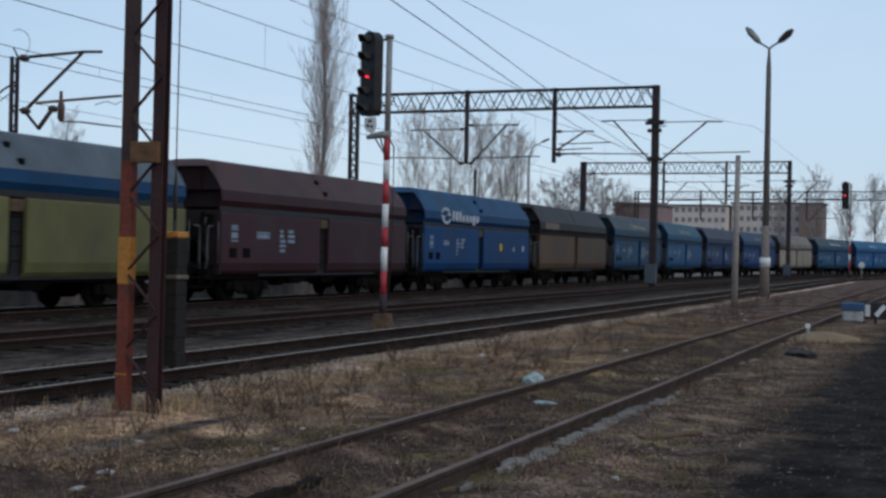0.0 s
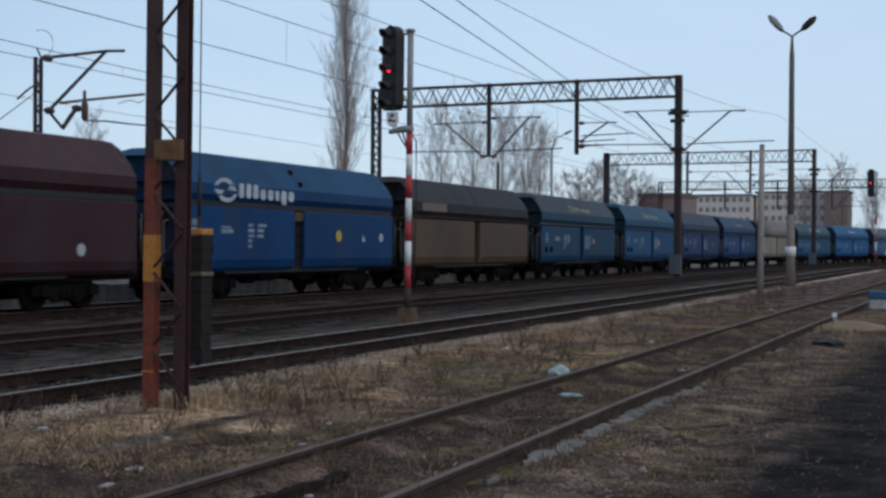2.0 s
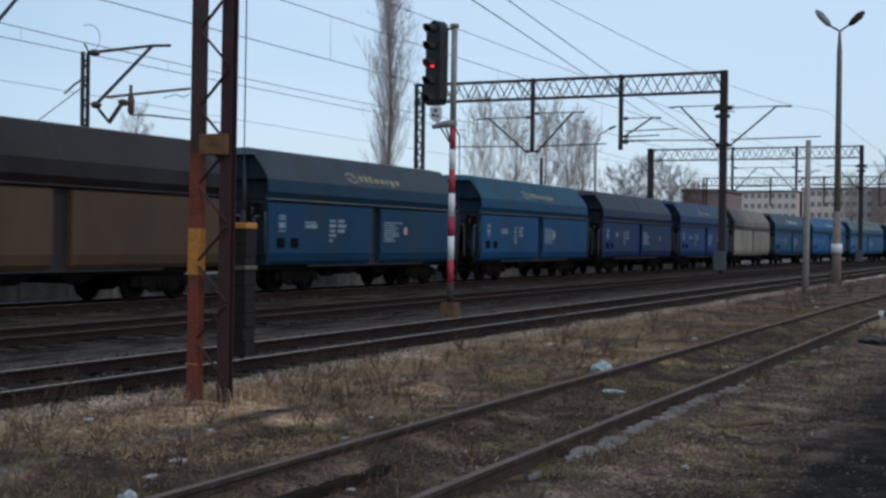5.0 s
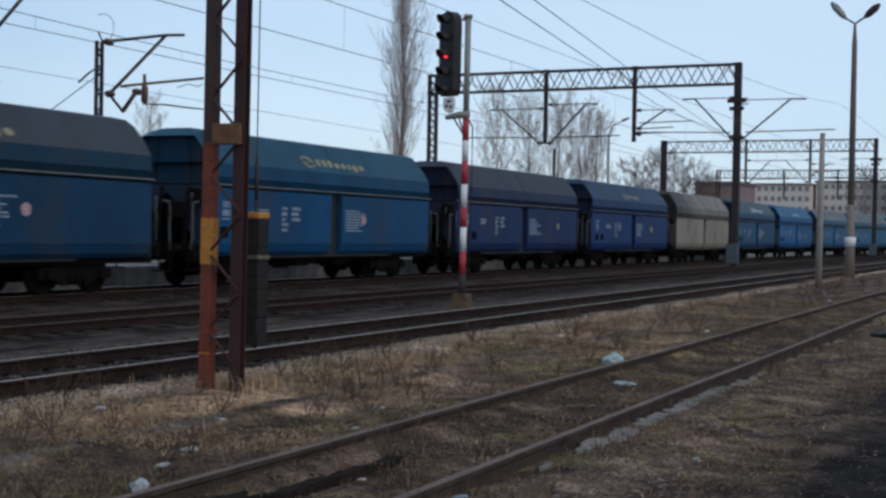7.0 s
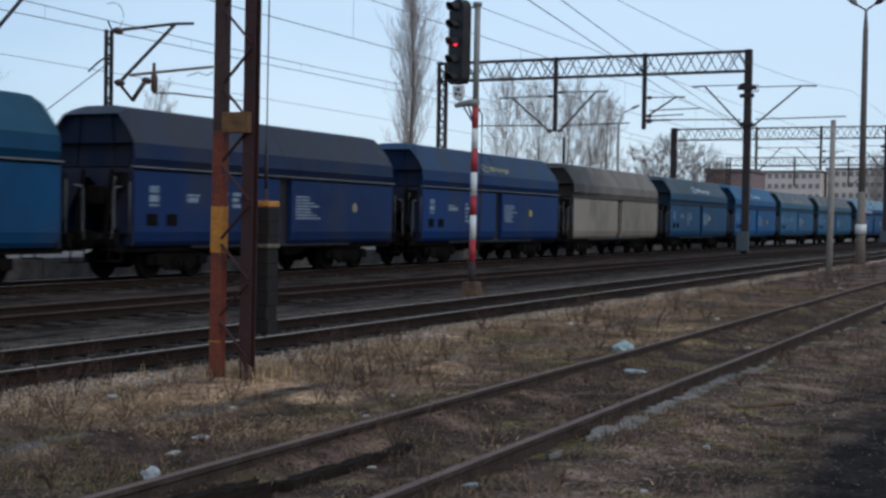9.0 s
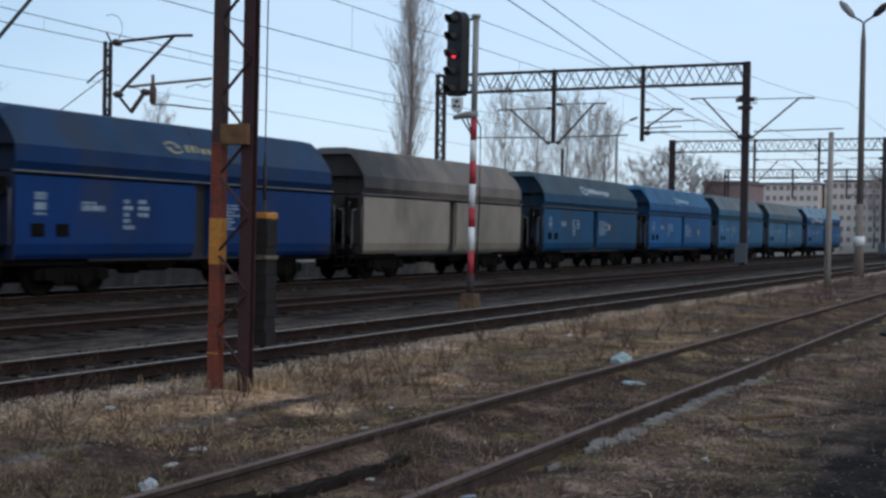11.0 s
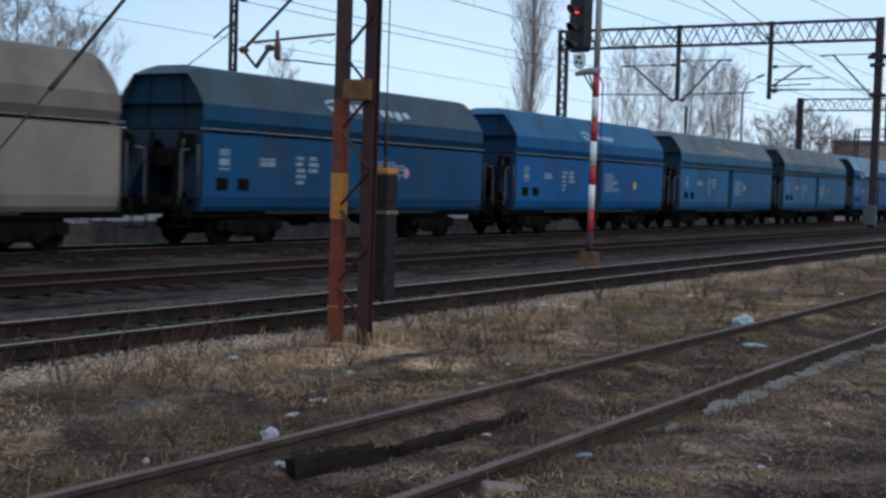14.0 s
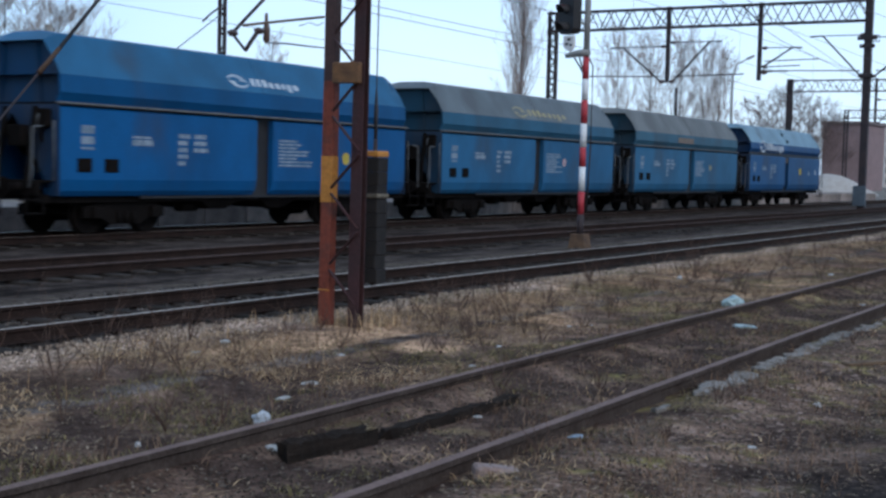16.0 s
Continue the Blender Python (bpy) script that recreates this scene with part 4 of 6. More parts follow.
def light_signal(at, bands, grey_from, top, head_z, turn, label, red_lamp, lamps=5, lean=0.0):
    t = thing("light_signal", label, "railway signal", "light signals", at=at)
    bm = bmesh.new()
    lo = [bm.verts.new((x, y, -0.3)) for x, y in ((-0.22, -0.22), (0.22, -0.22), (0.22, 0.22), (-0.22, 0.22))]
    hi = [bm.verts.new((x, y, 0.16)) for x, y in ((-0.17, -0.17), (0.17, -0.17), (0.17, 0.17), (-0.17, 0.17))]
    bm.faces.new(hi)
    for k in range(4):
        bm.faces.new((lo[k], lo[(k + 1) % 4], hi[(k + 1) % 4], hi[k]))
    part("footing", bm, shade("rusty_concrete_footing", rgb(0.13, 0.075, 0.042), rgb(0.07, 0.045, 0.03), 0.9, scale=7), t, "rust-stained concrete footing")
    bm = bmesh.new()
    tube(bm, [(0, 0, 0.1), (0, 0, bands[0][0])], 0.085, 10)
    part("post_base", bm, DARK_STEEL, t)
    for k, (z0, z1) in enumerate(bands):
        bm = bmesh.new()
        tube(bm, [(0, 0, z0), (0, 0, z1)], 0.08, 10)
        part("post_band", bm, RED_PAINT if k % 2 == 0 else WHITE_PAINT, t)
    bm = bmesh.new()
    tube(bm, [(0, 0, grey_from), (0, 0, top)], 0.075, 10)
    tube(bm, [(0, 0, top - 0.02), (0, 0, top + 0.06)], 0.11, 10)
    part("post_top", bm, GREY_STEEL, t, "bare grey upper post")
    z0, z1 = head_z
    head = thing("signal_head", "", "")
    head.parent = t
    head.matrix_basis = pose(-0.45, -0.06, 0, 0, 0, turn)
    bm = bmesh.new()
    n, w = 10, 0.29
    outline = [(-w, z0 + 0.12), (-w + 0.08, z0), (w - 0.08, z0), (w, z0 + 0.12)] + [(w * math.cos(math.pi * k / n), z1 - w + w * math.sin(math.pi * k / n)) for k in range(n + 1)]
    a = [bm.verts.new((x, -0.10, z)) for x, z in outline]
    b = [bm.verts.new((x, 0.14, z)) for x, z in outline]
    bm.faces.new(a)
    bm.faces.new(b[::-1])
    for k in range(len(outline)):
        j = (k + 1) % len(outline)
        bm.faces.new((a[j], a[k], b[k], b[j]))
    bmesh.ops.recalc_face_normals(bm, faces=bm.faces[:])
    part("backboard", bm, BLACK_PAINT, head)
    step = (z1 - z0 - 0.36) / (lamps - 1)
    for k in range(lamps):
        z = z1 - 0.22 - step * k
        bm = bmesh.new()
        tube(bm, [(0, -0.10, z), (0, -0.125, z)], 0.085 if k != red_lamp else 0.07, 16)
        part("lens", bm, RED_LAMP if k == red_lamp else LENS, head, "lit red lens" if k == red_lamp else "")
        bm = bmesh.new()
        m = 12
        arc = [(0.14 * math.cos(math.pi * q / m - 0.25 * (1 - 2 * q / m)), 0.14 * math.sin(math.pi * q / m - 0.25 * (1 - 2 * q / m))) for q in range(m + 1)]
        f = [bm.verts.new((x, -0.10, z + zz)) for x, zz in arc]
        g = [bm.verts.new((x, -0.38 + 0.10 * (0.14 - zz) / 0.14, z + zz - 0.02)) for x, zz in arc]
        f2 = [bm.verts.new((x * 0.9, -0.10, z + zz * 0.9)) for x, zz in arc]
        g2 = [bm.verts.new((x * 0.9, -0.38 + 0.10 * (0.14 - zz) / 0.14, z + zz * 0.9 - 0.02)) for x, zz in arc]
        for q in range(m):
            bm.faces.new((f[q], f[q + 1], g[q + 1], g[q]))
            bm.faces.new((f2[q + 1], f2[q], g2[q], g2[q + 1]))
            bm.faces.new((g[q], g[q + 1], g2[q + 1], g2[q]))
        part("visor", bm, BLACK_PAINT, head)
    for z in (z0 + 0.25, z1 - 0.2):
        bm = bmesh.new()
        bar(bm, (0.0, 0.0, z), (-0.45, 0.02, z), 0.05)
        part("bracket", bm, GREY_STEEL, t)
    # a rounded white plate with a dark bent bar, on a thick grey arm
    bm = bmesh.new()
    ol = [(-0.56, z0 - 0.06), (-0.30, z0 - 0.04), (-0.28, z0 - 0.22), (-0.33, z0 - 0.38), (-0.42, z0 - 0.42), (-0.55, z0 - 0.32)]
    a = [bm.verts.new((x, -0.14, z)) for x, z in ol]
    b = [bm.verts.new((x, -0.02, z)) for x, z in ol]
    bm.faces.new(a)
    bm.faces.new(b[::-1])
    for k in range(6):
        bm.faces.new((a[(k + 1) % 6], a[k], b[k], b[(k + 1) % 6]))
    bmesh.ops.recalc_face_normals(bm, faces=bm.faces[:])
    part("number_plate", bm, WHITE_PAINT, t, "white plate with dark unreadable bars")
    for x0, x1, zz in ((-0.45, -0.36, z0 - 0.14), (-0.50, -0.42, z0 - 0.25), (-0.38, -0.32, z0 - 0.27)):
        bm = bmesh.new()
        box(bm, x0, x1, -0.150, -0.143, zz - 0.03, zz + 0.03)
        part("plate_mark", bm, BLACK_PAINT, t)
    bm = bmesh.new()
    tube(bm, [(0.10, -0.05, z0 - 0.46), (-0.15, -0.05, z0 - 0.46), (-0.40, -0.05, z0 - 0.50), (-0.52, -0.05, z0 - 0.53)], [0.085, 0.085, 0.07, 0.05], 8)
    part("lower_arm", bm, GREY_STEEL, t)
    bm = bmesh.new()
    tube(bm, [(-0.2, 0.0, z0 - 0.5), (-0.02, 0.0, z0 - 1.0)], 0.02, 6)
    tube(bm, [(-0.35, 0.0, z0 - 0.5), (-0.05, 0.0, z0 - 0.95)], 0.02, 6)
    part("stay_rod", bm, DARK_STEEL, t)
    bm = bmesh.new()
    tube(bm, [(0.0, 0.05, z0 - 0.5), (0.16, 0.05, z0 - 0.75), (0.17, 0.05, 2.2), (0.12, 0.05, 0.7)], 0.02, 6)
    part("cable", bm, DARK_STEEL, t)
    return t


light_signal(pose(-13.08, 28.7, 0, 0, 0.3, 0), [(0.63, 1.18), (1.18, 1.77), (1.77, 2.24), (2.24, 2.81), (2.81, 3.37), (3.37, 3.87), (3.87, 4.42)], 4.42, 6.85, (4.95, 7.0), -28,
             "colour-light signal showing red on a red and white banded post", 2)
light_signal(pose(-9.75, 123, 0), [(0.9, 1.5), (1.5, 2.3), (2.3, 3.1), (3.1, 3.9), (3.9, 4.7)], 4.7, 8.6, (6.4, 8.9), -10, "distant colour-light signal showing red beside the main track", 2)


def cantilever(bm, x, y, z_low, z_high, reach):
    """A V arm with its pull rod: from the post's foot outwards and up, and the steady arm under it."""
    tube(bm, [(x, y, z_low), (x + 0.12 * reach, y, z_low + 0.05), (x + 0.78 * reach, y, z_high), (x + reach, y, z_high - 0.03)], 0.055, 6)


def portal(y, x_right, x_left, top, drops, brackets, label, depth=1.15, dx=0.0, solid=False):
    t = thing("overhead_portal", label, "overhead line portal", "overhead line portals", at=pose(dx, y, 0))
    bm = bmesh.new()
    box(bm, x_right - 0.2, x_right + 0.2, -0.2, 0.2, -0.3, top + 0.1, 0.02)
    part("right_leg", bm, DARK_STEEL, t, "dark rusty box-section leg")
    if solid:
        bm = bmesh.new()
        box(bm, x_left - 0.3, x_left + 0.3, -0.25, 0.25, -0.3, top + 0.15, 0.02)
        part("left_leg", bm, DARK_STEEL, t)
    else:
        for x in (x_left - 0.25, x_left + 0.25):
            bm = bmesh.new()
            box(bm, x - 0.08, x + 0.08, -0.15, 0.15, -0.3, top, 0.01)
            part("left_leg_post", bm, DARK_STEEL, t)
        bm = bmesh.new()
        lattice(bm, (x_left - 0.2, 0, 0.2), (x_left - 0.2, 0, top - 0.3), 0.4, 0.13, 14, "z", 0.05)
        part("left_leg_lacing", bm, DARK_STEEL, t)
    for z in (top, top - depth):
        for yy in (-0.3, 0.3):
            bm = bmesh.new()
            bar(bm, (x_left - 0.3, yy, z), (x_right, yy, z), 0.10, 0.10)
            part("chord", bm, DARK_STEEL, t)
    n = round((x_right - x_left) / 1.25)
    bm = bmesh.new()
    lattice(bm, (x_left, 0, top - depth), (x_right, 0, top - depth), depth, 0.3, n, "x", 0.05)
    tagged(part("beam_lacing", bm, DARK_STEEL, t), kind="stuff")
    for x, bottom in drops:
        bm = bmesh.new()
        box(bm, x - 0.11, x + 0.11, -0.12, 0.12, bottom, top + 0.12, 0.01)
        part("drop_post", bm, DARK_STEEL, t)
        bm = bmesh.new()
        bar(bm, (x, 0, top - depth), (x - 1.1, 0, top), 0.07)
        part("knee_brace", bm, DARK_STEEL, t)
    for x, zl, zh, reach in brackets:
        bm = bmesh.new()
        cantilever(bm, x, 0, zl, zh, reach)
        part("bracket_arm", bm, DARK_STEEL, t)
        bm = bmesh.new()
        tube(bm, [(x, 0, zh), (x + 0.8 * reach, 0, zh)], 0.03, 5)
        part("pull_rod", bm, WIRE, t)
        bm = bmesh.new()
        tube(bm, [(x + 0.12 * reach, 0, zl + 0.33), (x + 1.42 * reach, 0, zl + 0.40)], 0.035, 5)
        part("steady_arm", bm, DARK_STEEL, t)
        for zz in (zl, zh):
            bm = bmesh.new()
            s = 1 if reach > 0 else -1
            tube(bm, [(x + 0.15 * s, 0, zz), (x + 0.25 * s, 0, zz), (x + 0.35 * s, 0, zz), (x + 0.5 * s, 0, zz)], [0.05, 0.11, 0.11, 0.05], 8)
            part("insulator", bm, INSULATOR, t)
    for zz, wd in ((9.15, 0.42), (9.6, 0.55), (7.5, 0.36)):
        bm = bmesh.new()
        box(bm, x_right - wd, x_right + wd, -0.32, -0.2, zz - 0.12, zz + 0.1, 0.02)
        part("clamp", bm, DARK_STEEL, t)
    bm = bmesh.new()
    tube(bm, [(x_right + 0.2, -0.1, 9.75), (x_right + 0.62, -0.1, 9.75), (x_right + 0.62, -0.1, 9.4), (x_right + 0.2, -0.1, 9.4)], 0.035, 6)
    part("wire_loop", bm, DARK_STEEL, t)
    bm = bmesh.new()
    box(bm, x_right - 0.42, x_right + 0.3, -0.45, -0.2, 0.1, 1.25, 0.03)
    part("switch_box", bm, shade("grey_blue_cabinet_paint", rgb(0.085, 0.105, 0.125), rgb(0.06, 0.075, 0.09), 0.6), t, "grey-blue cabinet at the leg's foot")
    return t


DROPS = [(-23.4, 7.3), (-29.12, 7.3)]
ARMS = [(-17.16, 7.45, 9.65, 3.9), (-17.16, 7.45, 9.8, -3.3), (-29.12, 7.3, 9.68, 3.4), (-29.12, 7.3, 9.45, -3.8), (-23.4, 8.1, 9.2, 2.5), (-23.4, 7.75, 7.85, 1.7)]
portal(76, -17.16, -36.95, 11.75, DROPS, ARMS, "dark steel lattice portal spanning the tracks, with wire brackets")
portal(135, -16.66, -38.2, 11.62, [(-23.0, 7.3), (-29.5, 7.3)], [(-16.66, 7.45, 9.65, 3.7), (-16.66, 7.45, 9.7, -3.3), (-29.5, 7.3, 9.6, 3.2), (-23.0, 8.1, 9.2, 2.3), (-23.0, 7.4, 9.6, -3.2)], "farther dark lattice portal with hanging wire posts", solid=True)
portal(190, -8.5, -46.5, 11.4, [(-22, 7.3), (-29.5, 7.3), (-37, 7.3)], [(-8.5, 7.45, 9.65, 3.7), (-22, 7.3, 9.6, 3.2), (-29.5, 7.3, 9.6, 3.2)], "long distant lattice portal across the whole yard", dx=1.0)


def bracket_mast(x, y, top, label, arms=True, width=0.24):
    t = thing("bracket_mast", label, "overhead line mast", "overhead line masts", at=pose(x, y, 0))
    for yy in (-width / 2, width / 2):
        bm = bmesh.new()
        box(bm, -0.06, 0.06, yy - 0.035, yy + 0.035, -0.3, top, 0.01)
        part("leg", bm, DARK_STEEL, t)
    bm = bmesh.new()
    for k in range(int(top / 0.6)):
        z = 0.3 + 0.6 * k
        bar(bm, (0.05, -width / 2, z), (0.05, width / 2, z + 0.3), 0.05, 0.02)
        bar(bm, (0.05, width / 2, z + 0.3), (0.05, -width / 2, z + 0.6), 0.05, 0.02)
    part("lacing", bm, DARK_STEEL, t)
    if arms:
        for pts, r, nm in (([(0, 0.3, top + 0.03), (0, 3.24, top + 0.65), (0, 4.18, top + 0.79)], 0.055, "top_arm"), ([(0, 0.39, top - 1.63), (0, 3.24, top + 0.65)], 0.055, "diagonal_arm"),
                           ([(0, 1.03, top - 1.26), (0, 2.2, top - 1.05), (0, 5.3, top - 0.52)], 0.05, "lower_arm"),
                           ([(0, 0.39, top - 1.5), (0, 1.13, top - 2.03)], 0.045, "strut"), ([(0, 1.13, top - 2.03), (0, 1.82, top - 1.29)], 0.07, "registration_arm"),
                           ([(0, 3.9, top - 0.98), (0, 4.5, top - 0.80), (0, 5.0, top - 0.85), (0, 5.3, top - 0.70)], 0.014, "jumper"),
                           ([(0, 0.45, top + 0.10), (0, 0.62, top + 0.35), (0, 0.66, top + 0.55), (0, 0.6, top + 0.72), (0, 0.42, top + 0.84), (0, 0.15, top + 0.86), (0, -0.1, top + 0.78)], 0.010, "jumper"),
                           ([(0, 0.1, top - 0.7), (0, -0.5, top - 1.05), (0, -0.9, top - 1.35)], 0.03, "side_rod")):
            bm = bmesh.new()
            tube(bm, pts, r, 6)
            part(nm, bm, DARK_STEEL if nm != "lower_arm" else shade("rusty_arm", rgb(0.15, 0.10, 0.06), rgb(0.10, 0.065, 0.045)), t)
        bm = bmesh.new()
        tube(bm, [(0, 2.17, top - 0.75), (0, 2.17, top - 1.05), (0, 2.19, top - 1.2), (0, 2.19, top - 1.62), (0, 2.19, top - 1.72)], [0.05, 0.06, 0.11, 0.11, 0.03], 8)
        part("hanging_insulator", bm, shade("reddish_porcelain", rgb(0.12, 0.07, 0.05), rgb(0.08, 0.05, 0.04), 0.4), t, "reddish hanging insulator")
        bm = bmesh.new()
        tube(bm, [(0, 2.19, top - 1.70), (0, 3.2, top - 1.62), (0, 4.4, top - 1.60), (0, 7.5, top - 1.5)], [0.02, 0.03, 0.03, 0.012], 6)
        part("tie_wire", bm, DARK_STEEL, t)
        for yy, z in ((0.2, top + 0.03), (0.3, top - 1.55), (1.6, top - 1.35)):
            bm = bmesh.new()
            tube(bm, [(0, yy, z), (0, yy + 0.12, z), (0, yy + 0.3, z), (0, yy + 0.42, z)], [0.05, 0.11, 0.11, 0.05], 8)
            part("insulator", bm, INSULATOR, t)
        bm = bmesh.new()
        tube(bm, [(0, 0, top - 1.0), (0, -3.6, 4.0), (0, -6.6, 0.0)], 0.016, 5)
        part("stay_wire", bm, WIRE, t)
    return t


bracket_mast(-26.5, 31.25, 7.25, "dark lattice mast with cantilever arms beyond the train")
bracket_mast(-42, 112, 9.4, "plain dark lattice post among the trees", arms=False, width=0.4)


def double_lamp():
    t = thing("street_lamp", "tall tapered lamp post with two spread lamp heads", "street lamp", at=pose(-8.5, 60.6, 0))
    bm = bmesh.new()
    tube(bm, [(0, 0, -0.2), (0, 0, 3.2)], [0.23, 0.16], 10)
    part("lower_post", bm, shade("brown_grey_post", rgb(0.24, 0.20, 0.175), rgb(0.17, 0.14, 0.12), 0.85), t)
    bm = bmesh.new()
    tube(bm, [(0, 0, 3.2), (0, 0, 10.4), (0, 0, 11.0), (0, 0, 11.35)], [0.155, 0.115, 0.07, 0.055], 10)
    part("upper_post", bm, shade("darker_grey_post", rgb(0.20, 0.175, 0.165), rgb(0.14, 0.125, 0.115), 0.8), t)
    bm = bmesh.new()
    tube(bm, [(0, 0, 1.32), (0, 0, 1.75)], 0.245, 12)
    part("white_band", bm, WHITE_PAINT, t)
    for s, z, mat in ((-1, 12.32, GREY_STEEL), (1, 12.14, DARK_STEEL)):
        bm = bmesh.new()
        tube(bm, [(0, 0, 11.3), (s * 0.2, 0, 11.45), (s * 0.45, 0, 11.6)], 0.045, 6)
        part("arm", bm, DARK_STEEL, t)
        bm = bmesh.new()
        e = Vector((s * 1.05, 0, z))
        o = Vector((s * 0.40, 0, 11.56))
        tube(bm, [o, o.lerp(e, 0.25), o.lerp(e, 0.7), e], [0.06, 0.15, 0.17, 0.07], 10)
        part("lamp_head", bm, mat, t, "pale lamp head" if s < 0 else "dark lamp head")


double_lamp()


def plain_pole(x, y, top, r, mat, label, lean=0.0, arm=None):
    t = thing("pole", label, "pole", at=pose(x, y, 0, 0, lean, 0))
    bm = bmesh.new()
    tube(bm, [(0, 0, -0.3), (0, 0, top * 0.5), (0, 0, top)], [r, r * 0.9, r * 0.75], 10)
    part("shaft", bm, mat, t)
    if arm:
        bm = bmesh.new()
        tube(bm, [(0, 0, top), (arm * 0.3, 0, top + 0.9), (arm, 0, top + 1.3)], 0.05, 6)
        part("lamp_arm", bm, mat, t)
        bm = bmesh.new()
        tube(bm, [(arm, 0, top + 1.3), (arm * 1.5, 0, top + 1.55)], [0.12, 0.1], 8)
        part("lamp_head", bm, GREY_STEEL, t)
    else:
        bm = bmesh.new()
        tube(bm, [(0, 0, top), (0, 0, top + 0.05)], [r * 0.9, r * 0.6], 10)
        part("cap", bm, mat, t)
    return t


plain_pole(-7.82, 48.1, 5.4, 0.12, shade("grey_concrete_pole", rgb(0.34, 0.31, 0.28), rgb(0.25, 0.225, 0.20), 0.9), "short grey concrete pole in the dry grass", 0.4)
plain_pole(-35.5, 108, 10.2, 0.14, GREY_STEEL, "slim grey lamp post behind the train", 0, 1.2)
plain_pole(-25.6, 23.5, 5.0, 0.13, shade("pale_post", rgb(0.32, 0.30, 0.27), rgb(0.25, 0.23, 0.2), 0.9), "pale concrete post behind the train")


# ---- overhead wires ----
def wire_run(name, pts, r, label, droppers=None):
    t = thing(name, label, "overhead wire", "overhead wires")
    bm = bmesh.new()
    tube(bm, pts, r, 5)
    part("wire", bm, WIRE, t)
    return t


def catenary(x, z_contact, z_messenger, label, sag=0.7, r=0.014):
    """Contact wire, sagging messenger wire and droppers over one track."""
    t = thing("overhead_line", label, "overhead wire", "overhead wires")
    ys = steps(-40, 195, 4.0)
    stations = [-48, 14, 76, 135, 190, 250]

    def zm(y):
        for a, b in zip(stations, stations[1:]):
            if a <= y <= b:
                u = (y - a) / (b - a)
                return z_messenger - 4 * sag * u * (1 - u)
        return z_messenger

    def xx(y):
        return x + bend(y)

    for nm, f in (("contact_wire", lambda y: z_contact), ("messenger_wire", zm)):
        bm = bmesh.new()
        tube(bm, [(xx(y), y, f(y)) for y in ys], r, 5)
        part(nm, bm, WIRE, t)
    for y in steps(-36, 128, 7.5):
        bm = bmesh.new()
        tube(bm, [(xx(y), y, z_contact - 0.02), (xx(y), y, zm(y))], 0.006, 4)
        part("dropper", bm, WIRE, t)
    return t


catenary(-22.15, 7.76, 9.37, "contact and carrier wires above the train's track", 0.12)
wire_run("contact_line", [(-15.9 + bend(y), y, 7.95) for y in steps(-40, 190, 5)], 0.010, "contact wire above the middle track")
catenary(-28.9, 7.7, 8.5, "contact and carrier wires beyond the train", 0.5)
wire_run("feeder_wire", [(-11.3 + bend(y), y, (7.72 + 0.0011 * max(0.0, y - 38) ** 2 if y < 76 else 9.31 - 0.022 * (y - 76))) for y in steps(-40, 135, 5)], 0.009, "thin feeder wire above the main track")
wire_run("feeder_wire", [(-29.5 + bend(y), y, 6.6 - 0.004 * y) for y in steps(-20, 135, 5)], 0.009, "thin wire beyond the train's track")
wire_run("anchored_wire", [(-8.0, 11.5, 5.95), (-12.7, 43.7, 6.2), (-17.4, 76, 7.3)], 0.011, "tensioned wire from the anchor mast to the portal")
wire_run("anchored_wire", [(-8.0, 11.5, 6.38), (-12.7, 43.7, 6.72), (-17.4, 76, 7.25)], 0.011, "second tensioned wire from the anchor mast")


# ---- trees ----
def twig_mesh(segs):
    """Many thin tapered three-sided branches from (start, end, r0, r1)."""
    verts, faces = [], []
    for a, b, r0, r1 in segs:
        d = (b - a)
        if d.length < 1e-4:
            continue
        d.normalize()
        s = d.cross(Vector((0.31, 0.17, 0.93)))
        s.normalize()
        u = s.cross(d)
        base = len(verts)
        for p, r in ((a, r0), (b, r1)):
            for k in range(3):
                ang = 2.0944 * k
                verts.append(tuple(p + (s * math.cos(ang) + u * math.sin(ang)) * r))
        for k in range(3):
            j = (k + 1) % 3
            faces.append((base + k, base + j, base + 3 + j, base + 3 + k))
    return verts, faces


